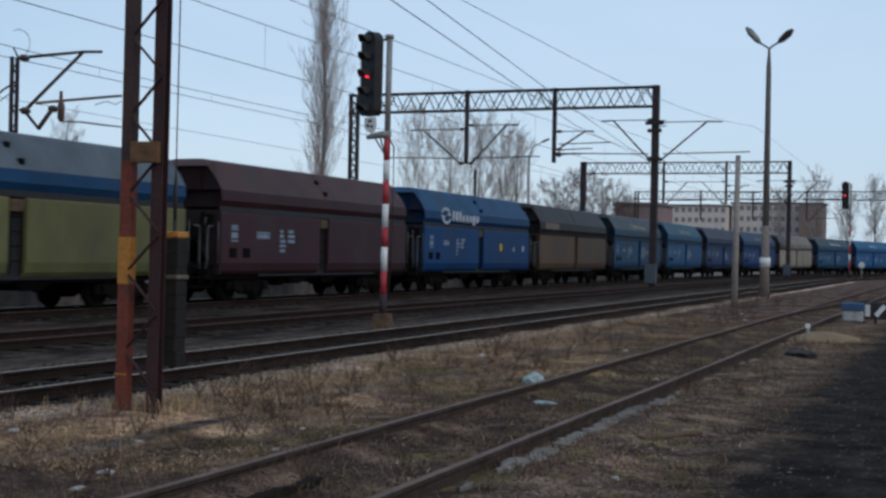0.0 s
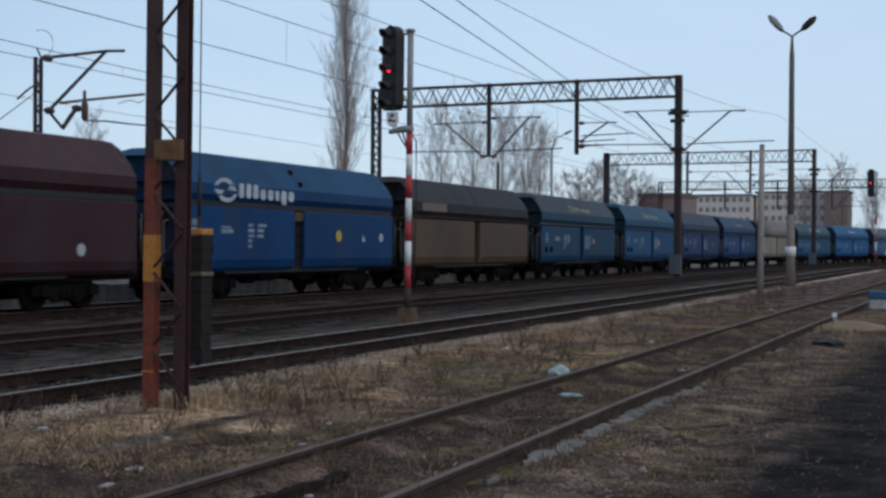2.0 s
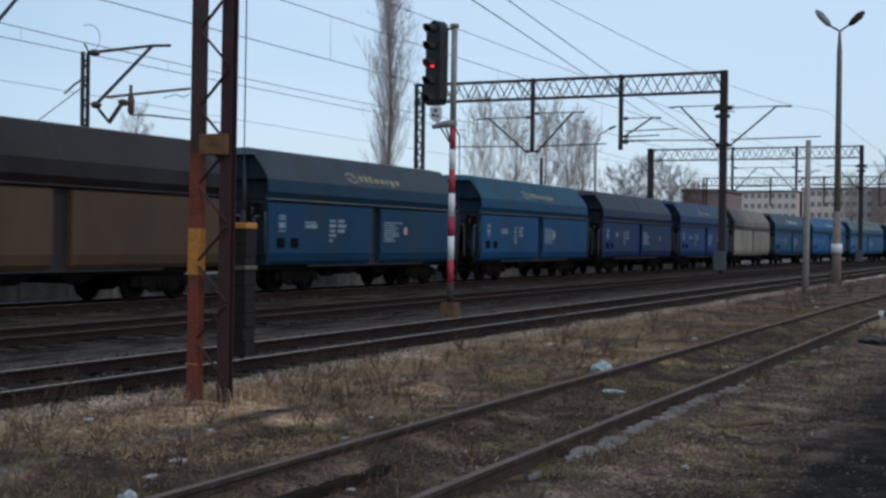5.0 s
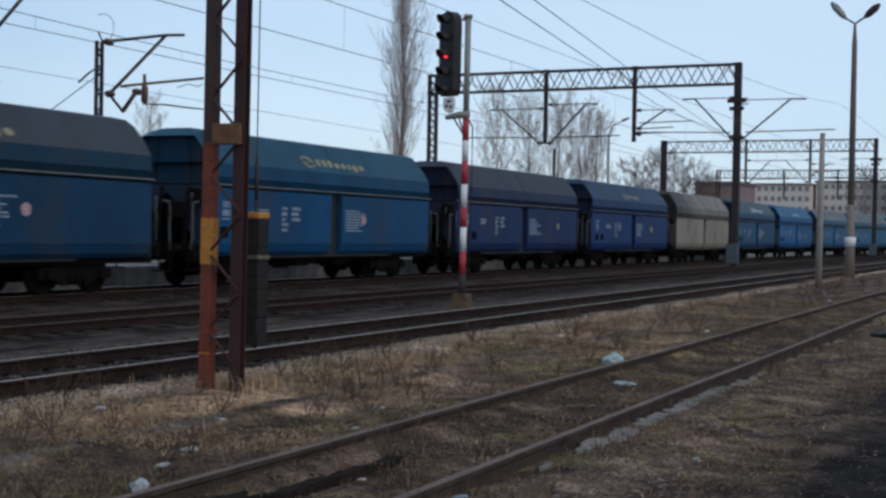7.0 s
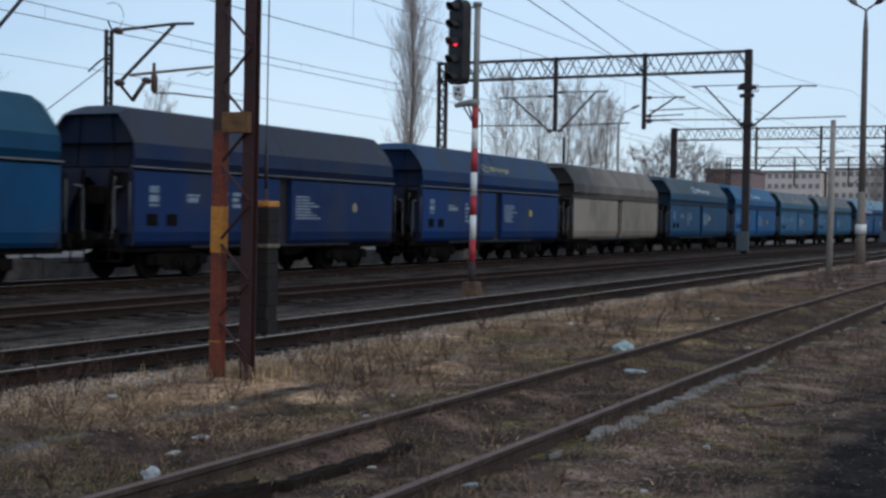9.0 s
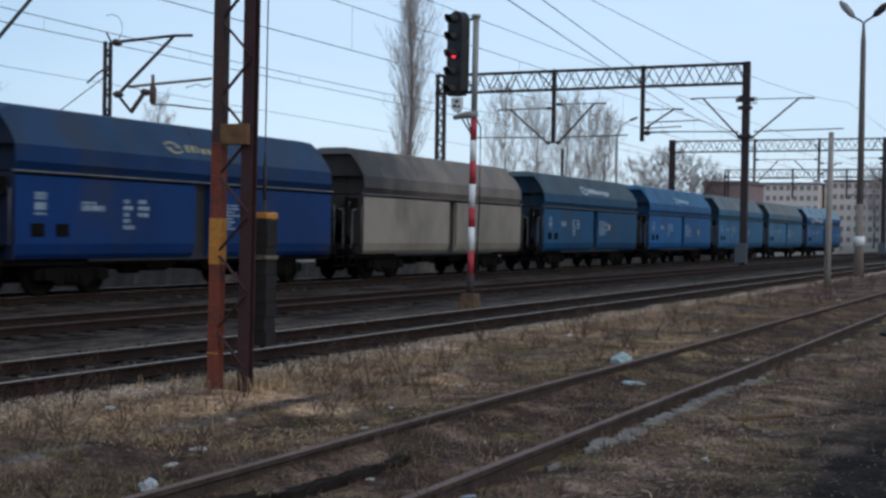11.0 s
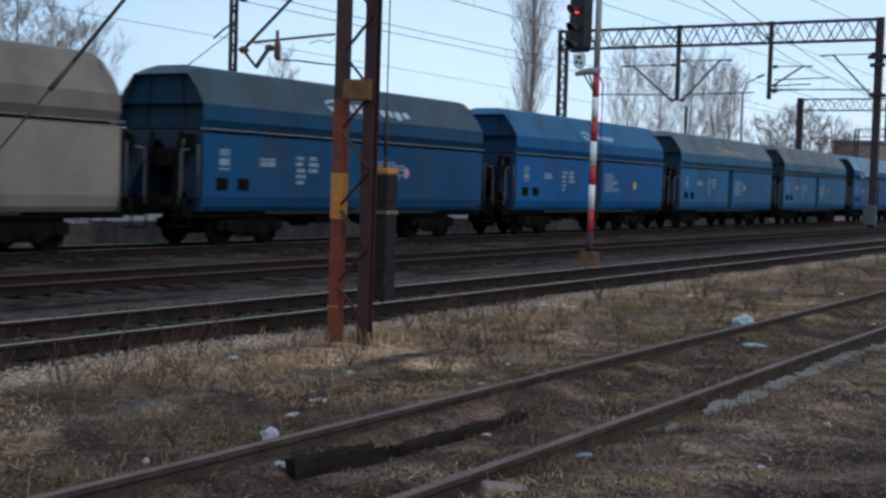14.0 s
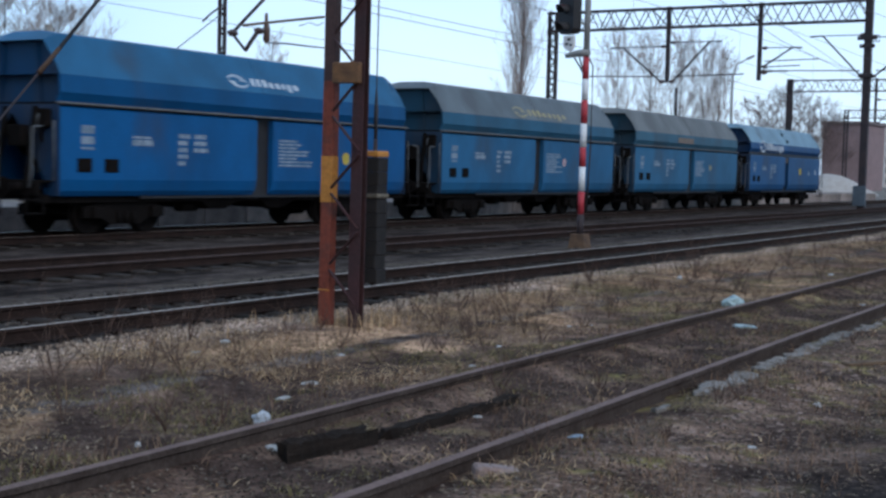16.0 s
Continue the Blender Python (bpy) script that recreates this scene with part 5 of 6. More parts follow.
def tree(name, label, x, y, height, spread, seed, upright=0.5, limbs=14, first=0.2, trunk_r=0.25, depth=4, thin=0.012, twigs=None):
    """A bare tree: tapered trunk, limbs, and a crown of twigs grown by forking."""
    rnd = random.Random(seed)
    t = thing(name, label, "tree", "bare trees", at=pose(x, y, -0.2))
    trunk = []
    p = Vector((0, 0, 0))
    n = 10
    line = [p.copy()]
    for k in range(n):
        p = p + Vector((rnd.uniform(-0.02, 0.02) * height * 0.4, rnd.uniform(-0.02, 0.02) * height * 0.4, height * 0.92 / n))
        line.append(p.copy())
    bm = bmesh.new()
    tube(bm, line, [max(trunk_r * (1 - k / (n + 0.6)), 0.03) for k in range(n + 1)], 7)
    part("trunk", bm, BARK, t)
    segs = []

    def grow(a, d, length, r, level):
        steps_n = 3
        q = a
        for k in range(steps_n):
            d2 = (d + Vector((rnd.gauss(0, 0.13), rnd.gauss(0, 0.13), rnd.gauss(0.05, 0.10) + 0.10 * upright))).normalized()
            e = q + d2 * length / steps_n
            r1 = max(r * 0.8, thin * 0.6)
            segs.append((q, e, r, r1))
            if level < depth:
                for m in range(1 if level < 2 else 2):
                    side = (d2 + Vector((rnd.gauss(0, 0.55), rnd.gauss(0, 0.55), rnd.gauss(0.12 + 0.35 * upright, 0.3)))).normalized()
                    grow(q.lerp(e, rnd.random()), side, length * rnd.uniform(0.42, 0.62), max(r1 * 0.6, thin), level + 1)
            q, d, r = e, d2, r1

    for k in range(limbs):
        u = first + (0.97 - first) * (k + rnd.random()) / limbs
        i = min(int(u * n), n - 1)
        a = line[i].lerp(line[i + 1], u * n - i)
        ang = k * 2.4 + rnd.uniform(-0.4, 0.4)
        out = 1.0 - upright * 0.72
        d = Vector((math.cos(ang) * out, math.sin(ang) * out, 0.35 + upright)).normalized()
        shape = math.sin(min(1.0, 0.25 + u * 0.75) * math.pi * 0.93) ** 0.6
        grow(a, d, spread * shape * rnd.uniform(0.8, 1.15) / max(out, 0.3) * 0.62, max(trunk_r * 0.24 * (1.1 - u), thin * 1.5), 1)
    v, f = twig_mesh(segs)
    me = bpy.data.meshes.new("crown")
    me.from_pydata(v, [], f)
    me.materials.append(twigs or TWIG)
    c = new("crown", me)
    c.parent = t
    return t


def at_angle(deg, dist):
    """A place dist metres off, deg degrees to the left of the tracks' direction."""
    return -dist * math.sin(radians(deg)), dist * math.cos(radians(deg))


tree("poplar_tree", "tall bare columnar poplar behind the train", *at_angle(27.1, 125), 31, 2.75, 4, upright=0.96, limbs=86, first=0.06, trunk_r=0.27, depth=4, thin=0.0085)
for k, (deg, dist, hgt, spr) in enumerate(((23.2, 118, 15.0, 3.6), (21.6, 122, 14.0, 3.8), (20.4, 126, 15.4, 3.8), (19.4, 120, 13.6, 3.4), (18.7, 124, 13.4, 3.2))):
    tree("birch_tree", "bare upright tree in a row beyond the train", *at_angle(deg, dist), hgt, spr, 20 + k, upright=0.62, limbs=34, first=0.10, trunk_r=0.13, depth=4, thin=0.0075)
for k, (deg, dist, hgt, spr) in enumerate(((17.0, 205, 14.0, 6.0), (15.9, 210, 15.5, 6.5), (14.9, 205, 14.0, 6.0), (14.0, 212, 11.5, 5.5))):
    tree("round_tree", "bare round-crowned tree in the distance", *at_angle(deg, dist), hgt, spr, 40 + k, upright=0.2, limbs=30, first=0.22, trunk_r=0.26, depth=4, thin=0.017, twigs=DARK_TWIG)
for k, (deg, dist, hgt, spr) in enumerate(((5.9, 260, 19, 5.0), (7.4, 265, 15, 5.0), (4.7, 250, 15, 4.5), (3.5, 255, 17, 5.0), (2.4, 250, 15, 5.0))):
    tree("far_tree", "bare tree at the far end of the yard", *at_angle(deg, dist), hgt, spr, 60 + k, upright=0.5, limbs=26, first=0.2, trunk_r=0.22, depth=4, thin=0.014)
for k, (deg, dist, hgt, spr) in enumerate(((49.4, 62, 10.5, 4.5), (47.0, 66, 9.5, 4.0), (51.5, 58, 11, 4.5))):
    tree("bare_tree", "bare spreading tree behind the train", *at_angle(deg, dist), hgt, spr, 80 + k, upright=0.3, limbs=16, first=0.3, trunk_r=0.12, depth=5, thin=0.0042)
tree("young_tree", "thin bare young tree behind the train", *at_angle(38.2, 84), 10.4, 2.0, 91, upright=0.55, limbs=20, first=0.35, trunk_r=0.07, depth=4, thin=0.005)


# ---- distant buildings ----
# Haze is put into the colours: bright cream walls, low-contrast frames and panes.
WALL_CREAM = shade("hazed_cream_render", rgb(0.66, 0.58, 0.53), rgb(0.56, 0.49, 0.45), 0.9, scale=0.3, fine=3)
WALL_BROWN = shade("brown_render", rgb(0.22, 0.165, 0.14), rgb(0.18, 0.13, 0.115), 0.9, scale=0.3, fine=3)
ROOF_DARK = shade("tarred_roof", rgb(0.20, 0.16, 0.15), rgb(0.15, 0.12, 0.115), 0.9)
# Distance haze is mixed into the brick's colour.
HAZED_BRICK = shade("hazed_brick_wall", rgb(0.27, 0.19, 0.185), rgb(0.22, 0.155, 0.15), 0.9, scale=0.8, fine=6)
FRAME_GREY = shade("hazed_window_frame", rgb(0.6, 0.56, 0.53), rgb(0.5, 0.46, 0.44))
PANE = shade("hazed_window_pane", rgb(0.17, 0.16, 0.165), rgb(0.24, 0.22, 0.21), 0.4)


def block(name, label, x0, x1, y, depth, height, wall, storeys, bays, turn=0.0, flat=True, blank=()):
    t = thing(name, label, "building", at=pose(x0, y, -0.2, 0, 0, turn))
    w = x1 - x0
    bm = bmesh.new()
    box(bm, 0, w, 0, depth, 0, height)
    part("wall", bm, wall, t)
    bm = bmesh.new()
    if flat:
        box(bm, -0.3, w + 0.3, -0.3, depth + 0.3, height + 0.004, height + 0.45)
    else:
        extrude = [(-0.5, height), (w + 0.5, height), (w + 0.5, height + 0.15), (w / 2, height + 3.2), (-0.5, height + 0.15)]
        a = [bm.verts.new((px, -0.4, pz + 0.004)) for px, pz in extrude]
        b = [bm.verts.new((px, depth + 0.4, pz + 0.004)) for px, pz in extrude]
        bm.faces.new(a)
        bm.faces.new(b[::-1])
        for k in range(5):
            j = (k + 1) % 5
            bm.faces.new((a[j], a[k], b[k], b[j]))
        bmesh.ops.recalc_face_normals(bm, faces=bm.faces[:])
    part("roof", bm, ROOF_DARK, t)
    sh = height / storeys
    fb = bmesh.new()
    box(fb, 0.3, 1.4, -0.06, 0.0, 0, 1.3)
    frame_me = mesh_of("window", fb, FRAME_GREY)
    pb = bmesh.new()
    box(pb, 0.4, 1.3, -0.075, -0.062, 0.1, 1.2)
    pane_me = mesh_of("pane", pb, PANE)
    for i in range(bays):
        for j in range(storeys):
            if (i, j) in blank:
                continue
            o = shared("window", frame_me, t, pose((i + 0.5) * w / bays - 0.85, -0.004, j * sh + 0.9))
            shared("pane", pane_me, o, pose(0, 0, 0))
    return t


block("apartment_block", "long cream apartment block of five storeys in the distance", -68.5, -54.0, 318, 12, 14.6, WALL_CREAM, 6, 9)
block("apartment_block", "cream apartment block with rows of windows", -53.4, -37.0, 322, 12, 15.4, WALL_CREAM, 6, 10)
block("apartment_block", "brown windowless gable end of a flat block", -36.2, -31.0, 312, 10, 15.0, WALL_BROWN, 5, 2, blank=[(0, j) for j in range(5)] + [(1, j) for j in range(5)])
block("brick_shed", "red brick building with haze in its colour and a flat dark roof", -52.6, -45.8, 205, 12, 10.2, HAZED_BRICK, 2, 4, flat=True, blank=[(i, j) for i in range(4) for j in range(2)])
block("far_shed", "dark low shed at the yard's end", 2.0, 18.0, 300, 10, 9.0, shade("dark_shed_wall", rgb(0.10, 0.10, 0.11), rgb(0.08, 0.08, 0.09), 0.9), 2, 3, flat=False)


# ---- sand heap ----
def heap(name, label, category, x, y, rx, ry, h, mat, seed):
    bm = bmesh.new()
    n, m = 14, 36
    rings = []
    for i in range(n + 1):
        u = i / n
        row = []
        for k in range(m):
            a = 2 * math.pi * k / m
            r = u * (1 + 0.14 * noise.noise(Vector((math.cos(a) * 1.3 + seed, math.sin(a) * 1.3, 0))))
            z = h * (math.cos(min(u, 1) * math.pi / 2) ** 1.3) + 0.06 * h * noise.noise(Vector((r * math.cos(a) * 4, r * math.sin(a) * 4, seed)))
            row.append(bm.verts.new((r * rx * math.cos(a), r * ry * math.sin(a), z if i < n else -0.15)))
        rings.append(row)
    for r0, r1 in zip(rings, rings[1:]):
        for k in range(m):
            bm.faces.new((r0[k], r0[(k + 1) % m], r1[(k + 1) % m], r1[k])).smooth = True
    bm.faces.new(rings[0][::-1])
    ob = part(name, bm, mat, at=pose(x, y, ground_z(x, y)))
    return tagged(ob, label, category)


heap("sand_heap", "pale heap of sand beyond the tracks", "sand heap", -37.0, 148, 5.5, 4.0, 2.3, shade("pale_sand", rgb(0.44, 0.40, 0.36), rgb(0.36, 0.32, 0.28), 0.95, scale=2), 1.0)
heap("sand_heap", "low pale sand heap beside a larger one", "sand heap", -44.5, 150, 4.0, 3.0, 1.1, shade("pale_sand_dull", rgb(0.40, 0.37, 0.34), rgb(0.32, 0.29, 0.26), 0.95, scale=2), 2.0)
heap("straw_mound", "low mound of flattened dry grass beside the siding", "grass mound", -2.95, 30.5, 0.9, 2.0, 0.16, STRAW, 3.0)


# ---- grass, weeds, stones and litter ----
def island_material(name, a, b, c):
    """Blades and stones whose colour differs from piece to piece."""
    m = bpy.data.materials.new(name)
    m.use_nodes = True
    n, l = m.node_tree.nodes, m.node_tree.links
    bsdf = n["Principled BSDF"]
    bsdf.inputs["Roughness"].default_value = 0.9
    bsdf.inputs["Specular IOR Level"].default_value = 0.05
    geo = n.new("ShaderNodeNewGeometry")
    ramp = n.new("ShaderNodeValToRGB")
    ramp.color_ramp.elements[0].color, ramp.color_ramp.elements[1].color = a, c
    ramp.color_ramp.elements.new(0.5).color = b
    l.new(geo.outputs["Random Per Island"], ramp.inputs[0])
    l.new(ramp.outputs[0], bsdf.inputs["Base Color"])
    return m


DRY = island_material("dry_grass_blades", rgb(0.18, 0.112, 0.066), rgb(0.34, 0.220, 0.122), rgb(0.56, 0.39, 0.225))
GREENISH = island_material("dull_green_blades", rgb(0.08, 0.066, 0.032), rgb(0.15, 0.125, 0.055), rgb(0.26, 0.20, 0.10))
SCRUB = island_material("withered_scrub", rgb(0.06, 0.037, 0.026), rgb(0.155, 0.095, 0.064), rgb(0.29, 0.19, 0.125))
STONES = island_material("mixed_stones", rgb(0.13, 0.098, 0.074), rgb(0.26, 0.198, 0.150), rgb(0.44, 0.345, 0.265))
DULL_STONES = island_material("dull_stones", rgb(0.05, 0.041, 0.035), rgb(0.10, 0.080, 0.064), rgb(0.20, 0.160, 0.128))
CLODS = island_material("dark_earth_clods", rgb(0.032, 0.026, 0.022), rgb(0.060, 0.047, 0.039), rgb(0.13, 0.105, 0.086))
DEBRIS = island_material("leaf_and_twig_debris", rgb(0.045, 0.034, 0.027), rgb(0.13, 0.095, 0.068), rgb(0.29, 0.22, 0.155))
DARK_STONES = island_material("dark_ballast_stones", rgb(0.028, 0.024, 0.022), rgb(0.070, 0.060, 0.052), rgb(0.15, 0.13, 0.115))


def joined(name, verts, faces, material, label, category):
    me = bpy.data.meshes.new(name)
    me.from_pydata(verts, [], faces)
    me.materials.append(material)
    ob = new(name, me)
    return tagged(ob, label, category, kind="stuff")


def blades(spots, rnd, lo, hi, width, lean):
    """Bent two-piece blades round each spot (x, y, count, spread)."""
    verts, faces = [], []
    for x, y, count, spread in spots:
        for _ in range(count):
            px, py = x + rnd.gauss(0, spread), y + rnd.gauss(0, spread)
            z = ground_z(px, py) - 0.01
            h = rnd.uniform(lo, hi)
            a = rnd.uniform(0, 6.283)
            out = h * rnd.uniform(0.2, lean)
            dx, dy = math.cos(a), math.sin(a)
            w = width * rnd.uniform(0.6, 1.3)
            b = len(verts)
            verts += [(px - dy * w, py + dx * w, z), (px + dy * w, py - dx * w, z),
                      (px + dx * out * 0.4 - dy * w * 0.7, py + dy * out * 0.4 + dx * w * 0.7, z + h * 0.65), (px + dx * out * 0.4 + dy * w * 0.7, py + dy * out * 0.4 - dx * w * 0.7, z + h * 0.65),
                      (px + dx * out, py + dy * out, z + h * rnd.uniform(0.5, 1.0))]
            faces += [(b, b + 1, b + 3, b + 2), (b + 2, b + 3, b + 4)]
    return verts, faces


def patchy(x, y, s, off):
    return noise.noise(Vector((x * s + off, y * s - off, off * 0.7)))


def scatter_grass():
    rnd = random.Random(11)
    dry, green = [], []
    for _ in range(34000):
        y = 4.0 + 34 * rnd.random() ** 1.6
        x = rnd.uniform(-9.0, -5.35)
        n = patchy(x, y, 0.5, 3.1) - 0.08 + 0.38 * math.exp(-((x + 8.0) / 0.7) ** 2)
        n -= 0.32 * min(1.0, max(0.0, (9.6 - y) / 2.5)) * (1.0 if x > -8.1 else 0.3)
        if n > rnd.uniform(-0.1, 0.30):
            dry.append((x, y, rnd.randint(2, 5), 0.05))
        elif patchy(x, y, 0.7, 8.2) > 0.08 and rnd.random() < 0.5:
            green.append((x, y, rnd.randint(3, 6), 0.05))
    for _ in range(9000):
        y = 4.0 + 34 * rnd.random() ** 1.6
        x = rnd.choice((rnd.uniform(-5.0, -3.75), rnd.uniform(-3.6, -2.0), rnd.gauss(-5.25, 0.12), rnd.gauss(-3.5, 0.15)))
        if abs(x + 5.12) < 0.09 or abs(x + 3.66) < 0.09:
            continue
        n = patchy(x, y, 0.8, 5.7)
        if n > (0.12 if x < -3.6 else 0.30):
            green.append((x, y, rnd.randint(3, 6), 0.045))
        elif n < -0.2 and rnd.random() < 0.6:
            dry.append((x, y, rnd.randint(2, 5), 0.05))
    for _ in range(1500):
        dry.append((rnd.gauss(-2.95, 0.45), rnd.gauss(30.8, 1.7), 5, 0.08))
    v, f = blades(dry, rnd, 0.018, 0.05, 0.0045, 5.5)
    joined("dry_grass", v, f, DRY, "straw-coloured dead grass over the verge", "grass")
    # yellow-green tufts beside the siding's rails
    for _ in range(90):
        y = 5.5 + 22 * rnd.random() ** 1.3
        green.append((rnd.choice((-3.25, -3.4, -4.0, -4.9, -5.4, -6.2)) + rnd.gauss(0, 0.12), y, 34, 0.07))
    v, f = blades(green, rnd, 0.02, 0.06, 0.0035, 2.2)
    joined("green_grass", v, f, GREENISH, "dull green grass tufts between the rails", "grass")
    brown = []
    for _ in range(15000):
        y = 5.0 + 36 * rnd.random() ** 1.35
        x = rnd.uniform(-8.2, -2.0)
        if abs(x + 5.12) < 0.1 or abs(x + 3.66) < 0.1 or patchy(x, y, 0.6, 14.0) < rnd.uniform(-0.15, 0.25):
            continue
        brown.append((x, y, rnd.randint(2, 5), 0.06))
    for _ in range(1600):
        y = 5.0 + 30 * rnd.random() ** 1.35
        x = rnd.uniform(-3.5, -1.7)
        if abs(x + 3.66) > 0.1 and patchy(x, y, 0.9, 21.0) > rnd.uniform(-0.1, 0.3):
            brown.append((x, y, rnd.randint(3, 6), 0.05))
    v, f = blades(brown, rnd, 0.03, 0.13, 0.0028, 1.6)
    joined("brown_scrub", v, f, SCRUB, "low brown withered scrub on the yard", "scrub")
    # a few tall tufts by the mast's foot and along the rails
    tall = [(rnd.gauss(-8.0, 0.35), rnd.gauss(11.4, 0.4), 7, 0.05) for _ in range(26)] + [(rnd.gauss(-7.6, 0.6), rnd.uniform(6, 14), 3, 0.06) for _ in range(30)]
    v, f = blades(tall, rnd, 0.10, 0.28, 0.004, 1.0)
    joined("tall_grass", v, f, DRY, "taller dry grass round the mast's foot", "grass")


def scatter_stones():
    rnd = random.Random(12)
    for name, mat, count, label, where, lo, hi in (
            ("pale_gravel", STONES, 20000, "pale gravel spilled along the main track's edge", lambda: (rnd.gauss(-8.90, 0.30), 5 + 60 * rnd.random() ** 1.5), 0.008, 0.022),
            ("yard_stones", DULL_STONES, 11000, "small grey stones and crumbs strewn over the yard", lambda: (rnd.uniform(-3.5, -1.9) if rnd.random() < 0.75 else rnd.uniform(-8.5, -3.5), 4.3 + 22 * rnd.random() ** 1.8), 0.004, 0.016),
            ("earth_clods", CLODS, 9000, "dark earth clods and cinders between the siding's rails", lambda: (rnd.uniform(-5.05, -3.73), 4.6 + 24 * rnd.random() ** 1.6), 0.004, 0.015),
            ("black_ballast", DARK_STONES, 14000, "black ballast stones between the main rails", lambda: (rnd.uniform(-13.0, -9.3), 8 + 50 * rnd.random() ** 1.4), 0.015, 0.04)):
        v, f = [], []
        for _ in range(count):
            x, y = where()
            r = rnd.uniform(lo, hi)
            z = ground_z(x, y) + r * 0.3
            b = len(v)
            pts = [(1, 0, 0), (-0.5, 0.85, 0), (-0.5, -0.85, 0), (0.1, 0.1, 0.8), (0, 0, -0.7)]
            a = rnd.uniform(0, 6.283)
            for px, py, pz in pts:
                q = rnd.uniform(0.7, 1.3) * r
                v.append((x + (px * math.cos(a) - py * math.sin(a)) * q, y + (px * math.sin(a) + py * math.cos(a)) * q, z + pz * q))
            f += [(b, b + 1, b + 3), (b + 1, b + 2, b + 3), (b + 2, b, b + 3), (b + 1, b, b + 4), (b + 2, b + 1, b + 4), (b, b + 2, b + 4)]
        joined(name, v, f, mat, label, "stones")


def scatter_debris():
    """Dead leaves, bark and bits of stalk pressed onto the ground."""
    rnd = random.Random(13)
    v, f = [], []
    for _ in range(52000):
        y = 4.3 + 36 * rnd.random() ** 1.8
        x = rnd.uniform(-9.0, -1.6) if rnd.random() < 0.85 else rnd.uniform(-2.4, 0.5)
        if abs(x + 5.12) < 0.06 or abs(x + 3.66) < 0.06 or patchy(x, y, 0.9, 2.2) < rnd.uniform(-0.5, 0.15):
            continue
        z = ground_z(x, y) + rnd.uniform(0.002, 0.014)
        ln, wd, a = rnd.uniform(0.006, 0.034), rnd.uniform(0.003, 0.009), rnd.uniform(0, 6.283)
        c, q = math.cos(a), math.sin(a)
        b = len(v)
        t1, t2 = rnd.uniform(-0.3, 0.5) * ln, rnd.uniform(-0.3, 0.5) * wd
        v += [(x - c * ln, y - q * ln, z), (x + q * wd, y - c * wd, z + t2 + 0.004), (x + c * ln, y + q * ln, z + abs(t1)), (x - q * wd, y + c * wd, z + 0.006)]
        f += [(b, b + 1, b + 2, b + 3)]
    joined("ground_debris", v, f, DEBRIS, "dead leaves and stalk bits pressed on the earth", "debris")


scatter_grass()
scatter_stones()
scatter_debris()


def weed(x, y, h, seed, spread=0.5):
    """A dead, branching weed: woody stalks that fork."""
    rnd = random.Random(seed)
    segs = []

    def grow(a, d, length, r, level):
        q = a
        for k in range(3):
            d = (d + Vector((rnd.gauss(0, 0.2), rnd.gauss(0, 0.2), rnd.gauss(0.02, 0.1)))).normalized()
            e = q + d * length / 3
            segs.append((q, e, r, r * 0.75))
            if level < 3:
                side = (d + Vector((rnd.gauss(0, 0.5), rnd.gauss(0, 0.5), rnd.gauss(0.2, 0.2)))).normalized()
                grow(e, side, length * rnd.uniform(0.3, 0.55), r * 0.6, level + 1)
            q, r = e, r * 0.75

    for k in range(rnd.randint(3, 6)):
        a = rnd.uniform(0, 6.283)
        d = Vector((math.cos(a) * spread, math.sin(a) * spread, 1)).normalized()
        grow(Vector((rnd.gauss(0, 0.012), rnd.gauss(0, 0.012), 0)), d, h * rnd.uniform(0.6, 1.05), 0.0054, 1)
    v, f = twig_mesh(segs)
    me = bpy.data.meshes.new("weed")
    me.from_pydata(v, [], f)
    me.materials.append(WEED)
    ob = new("weed", me)
    ob.matrix_basis = pose(x, y, ground_z(x, y) - 0.02)
    return tagged(ob, "dead brown branching weed standing in the grass", "weed", "dead weeds")


WEEDS = [(-7.0, 12.7, 0.62), (-6.85, 13.3, 0.7), (-7.2, 12.2, 0.5), (-6.9, 14.2, 0.45), (-6.35, 14.9, 0.55), (-6.5, 15.4, 0.5), (-7.5, 7.4, 0.75), (-7.65, 7.1, 0.65), (-7.2, 7.6, 0.55), (-7.05, 7.9, 0.7), (-7.9, 6.6, 0.7),
         (-7.6, 8.4, 0.5), (-6.6, 6.2, 0.6), (-7.9, 10.4, 0.45), (-7.5, 11.0, 0.35), (-8.4, 9.5, 0.5), (-7.0, 19.5, 0.6), (-7.4, 21.0, 0.7), (-6.6, 22.4, 0.6), (-6.9, 24.5, 0.7), (-7.3, 26.0, 0.8), (-6.4, 27.3, 0.7), (-7.6, 29.5, 0.8),
         (-6.5, 31.5, 0.9), (-7.2, 33.0, 0.9), (-4.75, 9.0, 0.42), (-3.4, 7.0, 0.3), (-5.4, 5.4, 0.4), (-6.0, 36, 0.8), (-7.0, 39, 0.9), (-6.3, 43, 0.9), (-5.6, 47, 0.9)]
spread_rnd = random.Random(77)
WEEDS += [(spread_rnd.uniform(-8.3, -5.7), 18 + 40 * spread_rnd.random(), spread_rnd.uniform(0.4, 0.85)) for _ in range(70)]
WEEDS += [(spread_rnd.uniform(-8.6, -5.5), 6 + 14 * spread_rnd.random(), spread_rnd.uniform(0.2, 0.5)) for _ in range(46)]
WEEDS += [(spread_rnd.uniform(-4.9, -2.6), 7 + 22 * spread_rnd.random(), spread_rnd.uniform(0.12, 0.32)) for _ in range(34)]
for k, (x, y, h) in enumerate(WEEDS):
    weed(x, y, h, 300 + k)


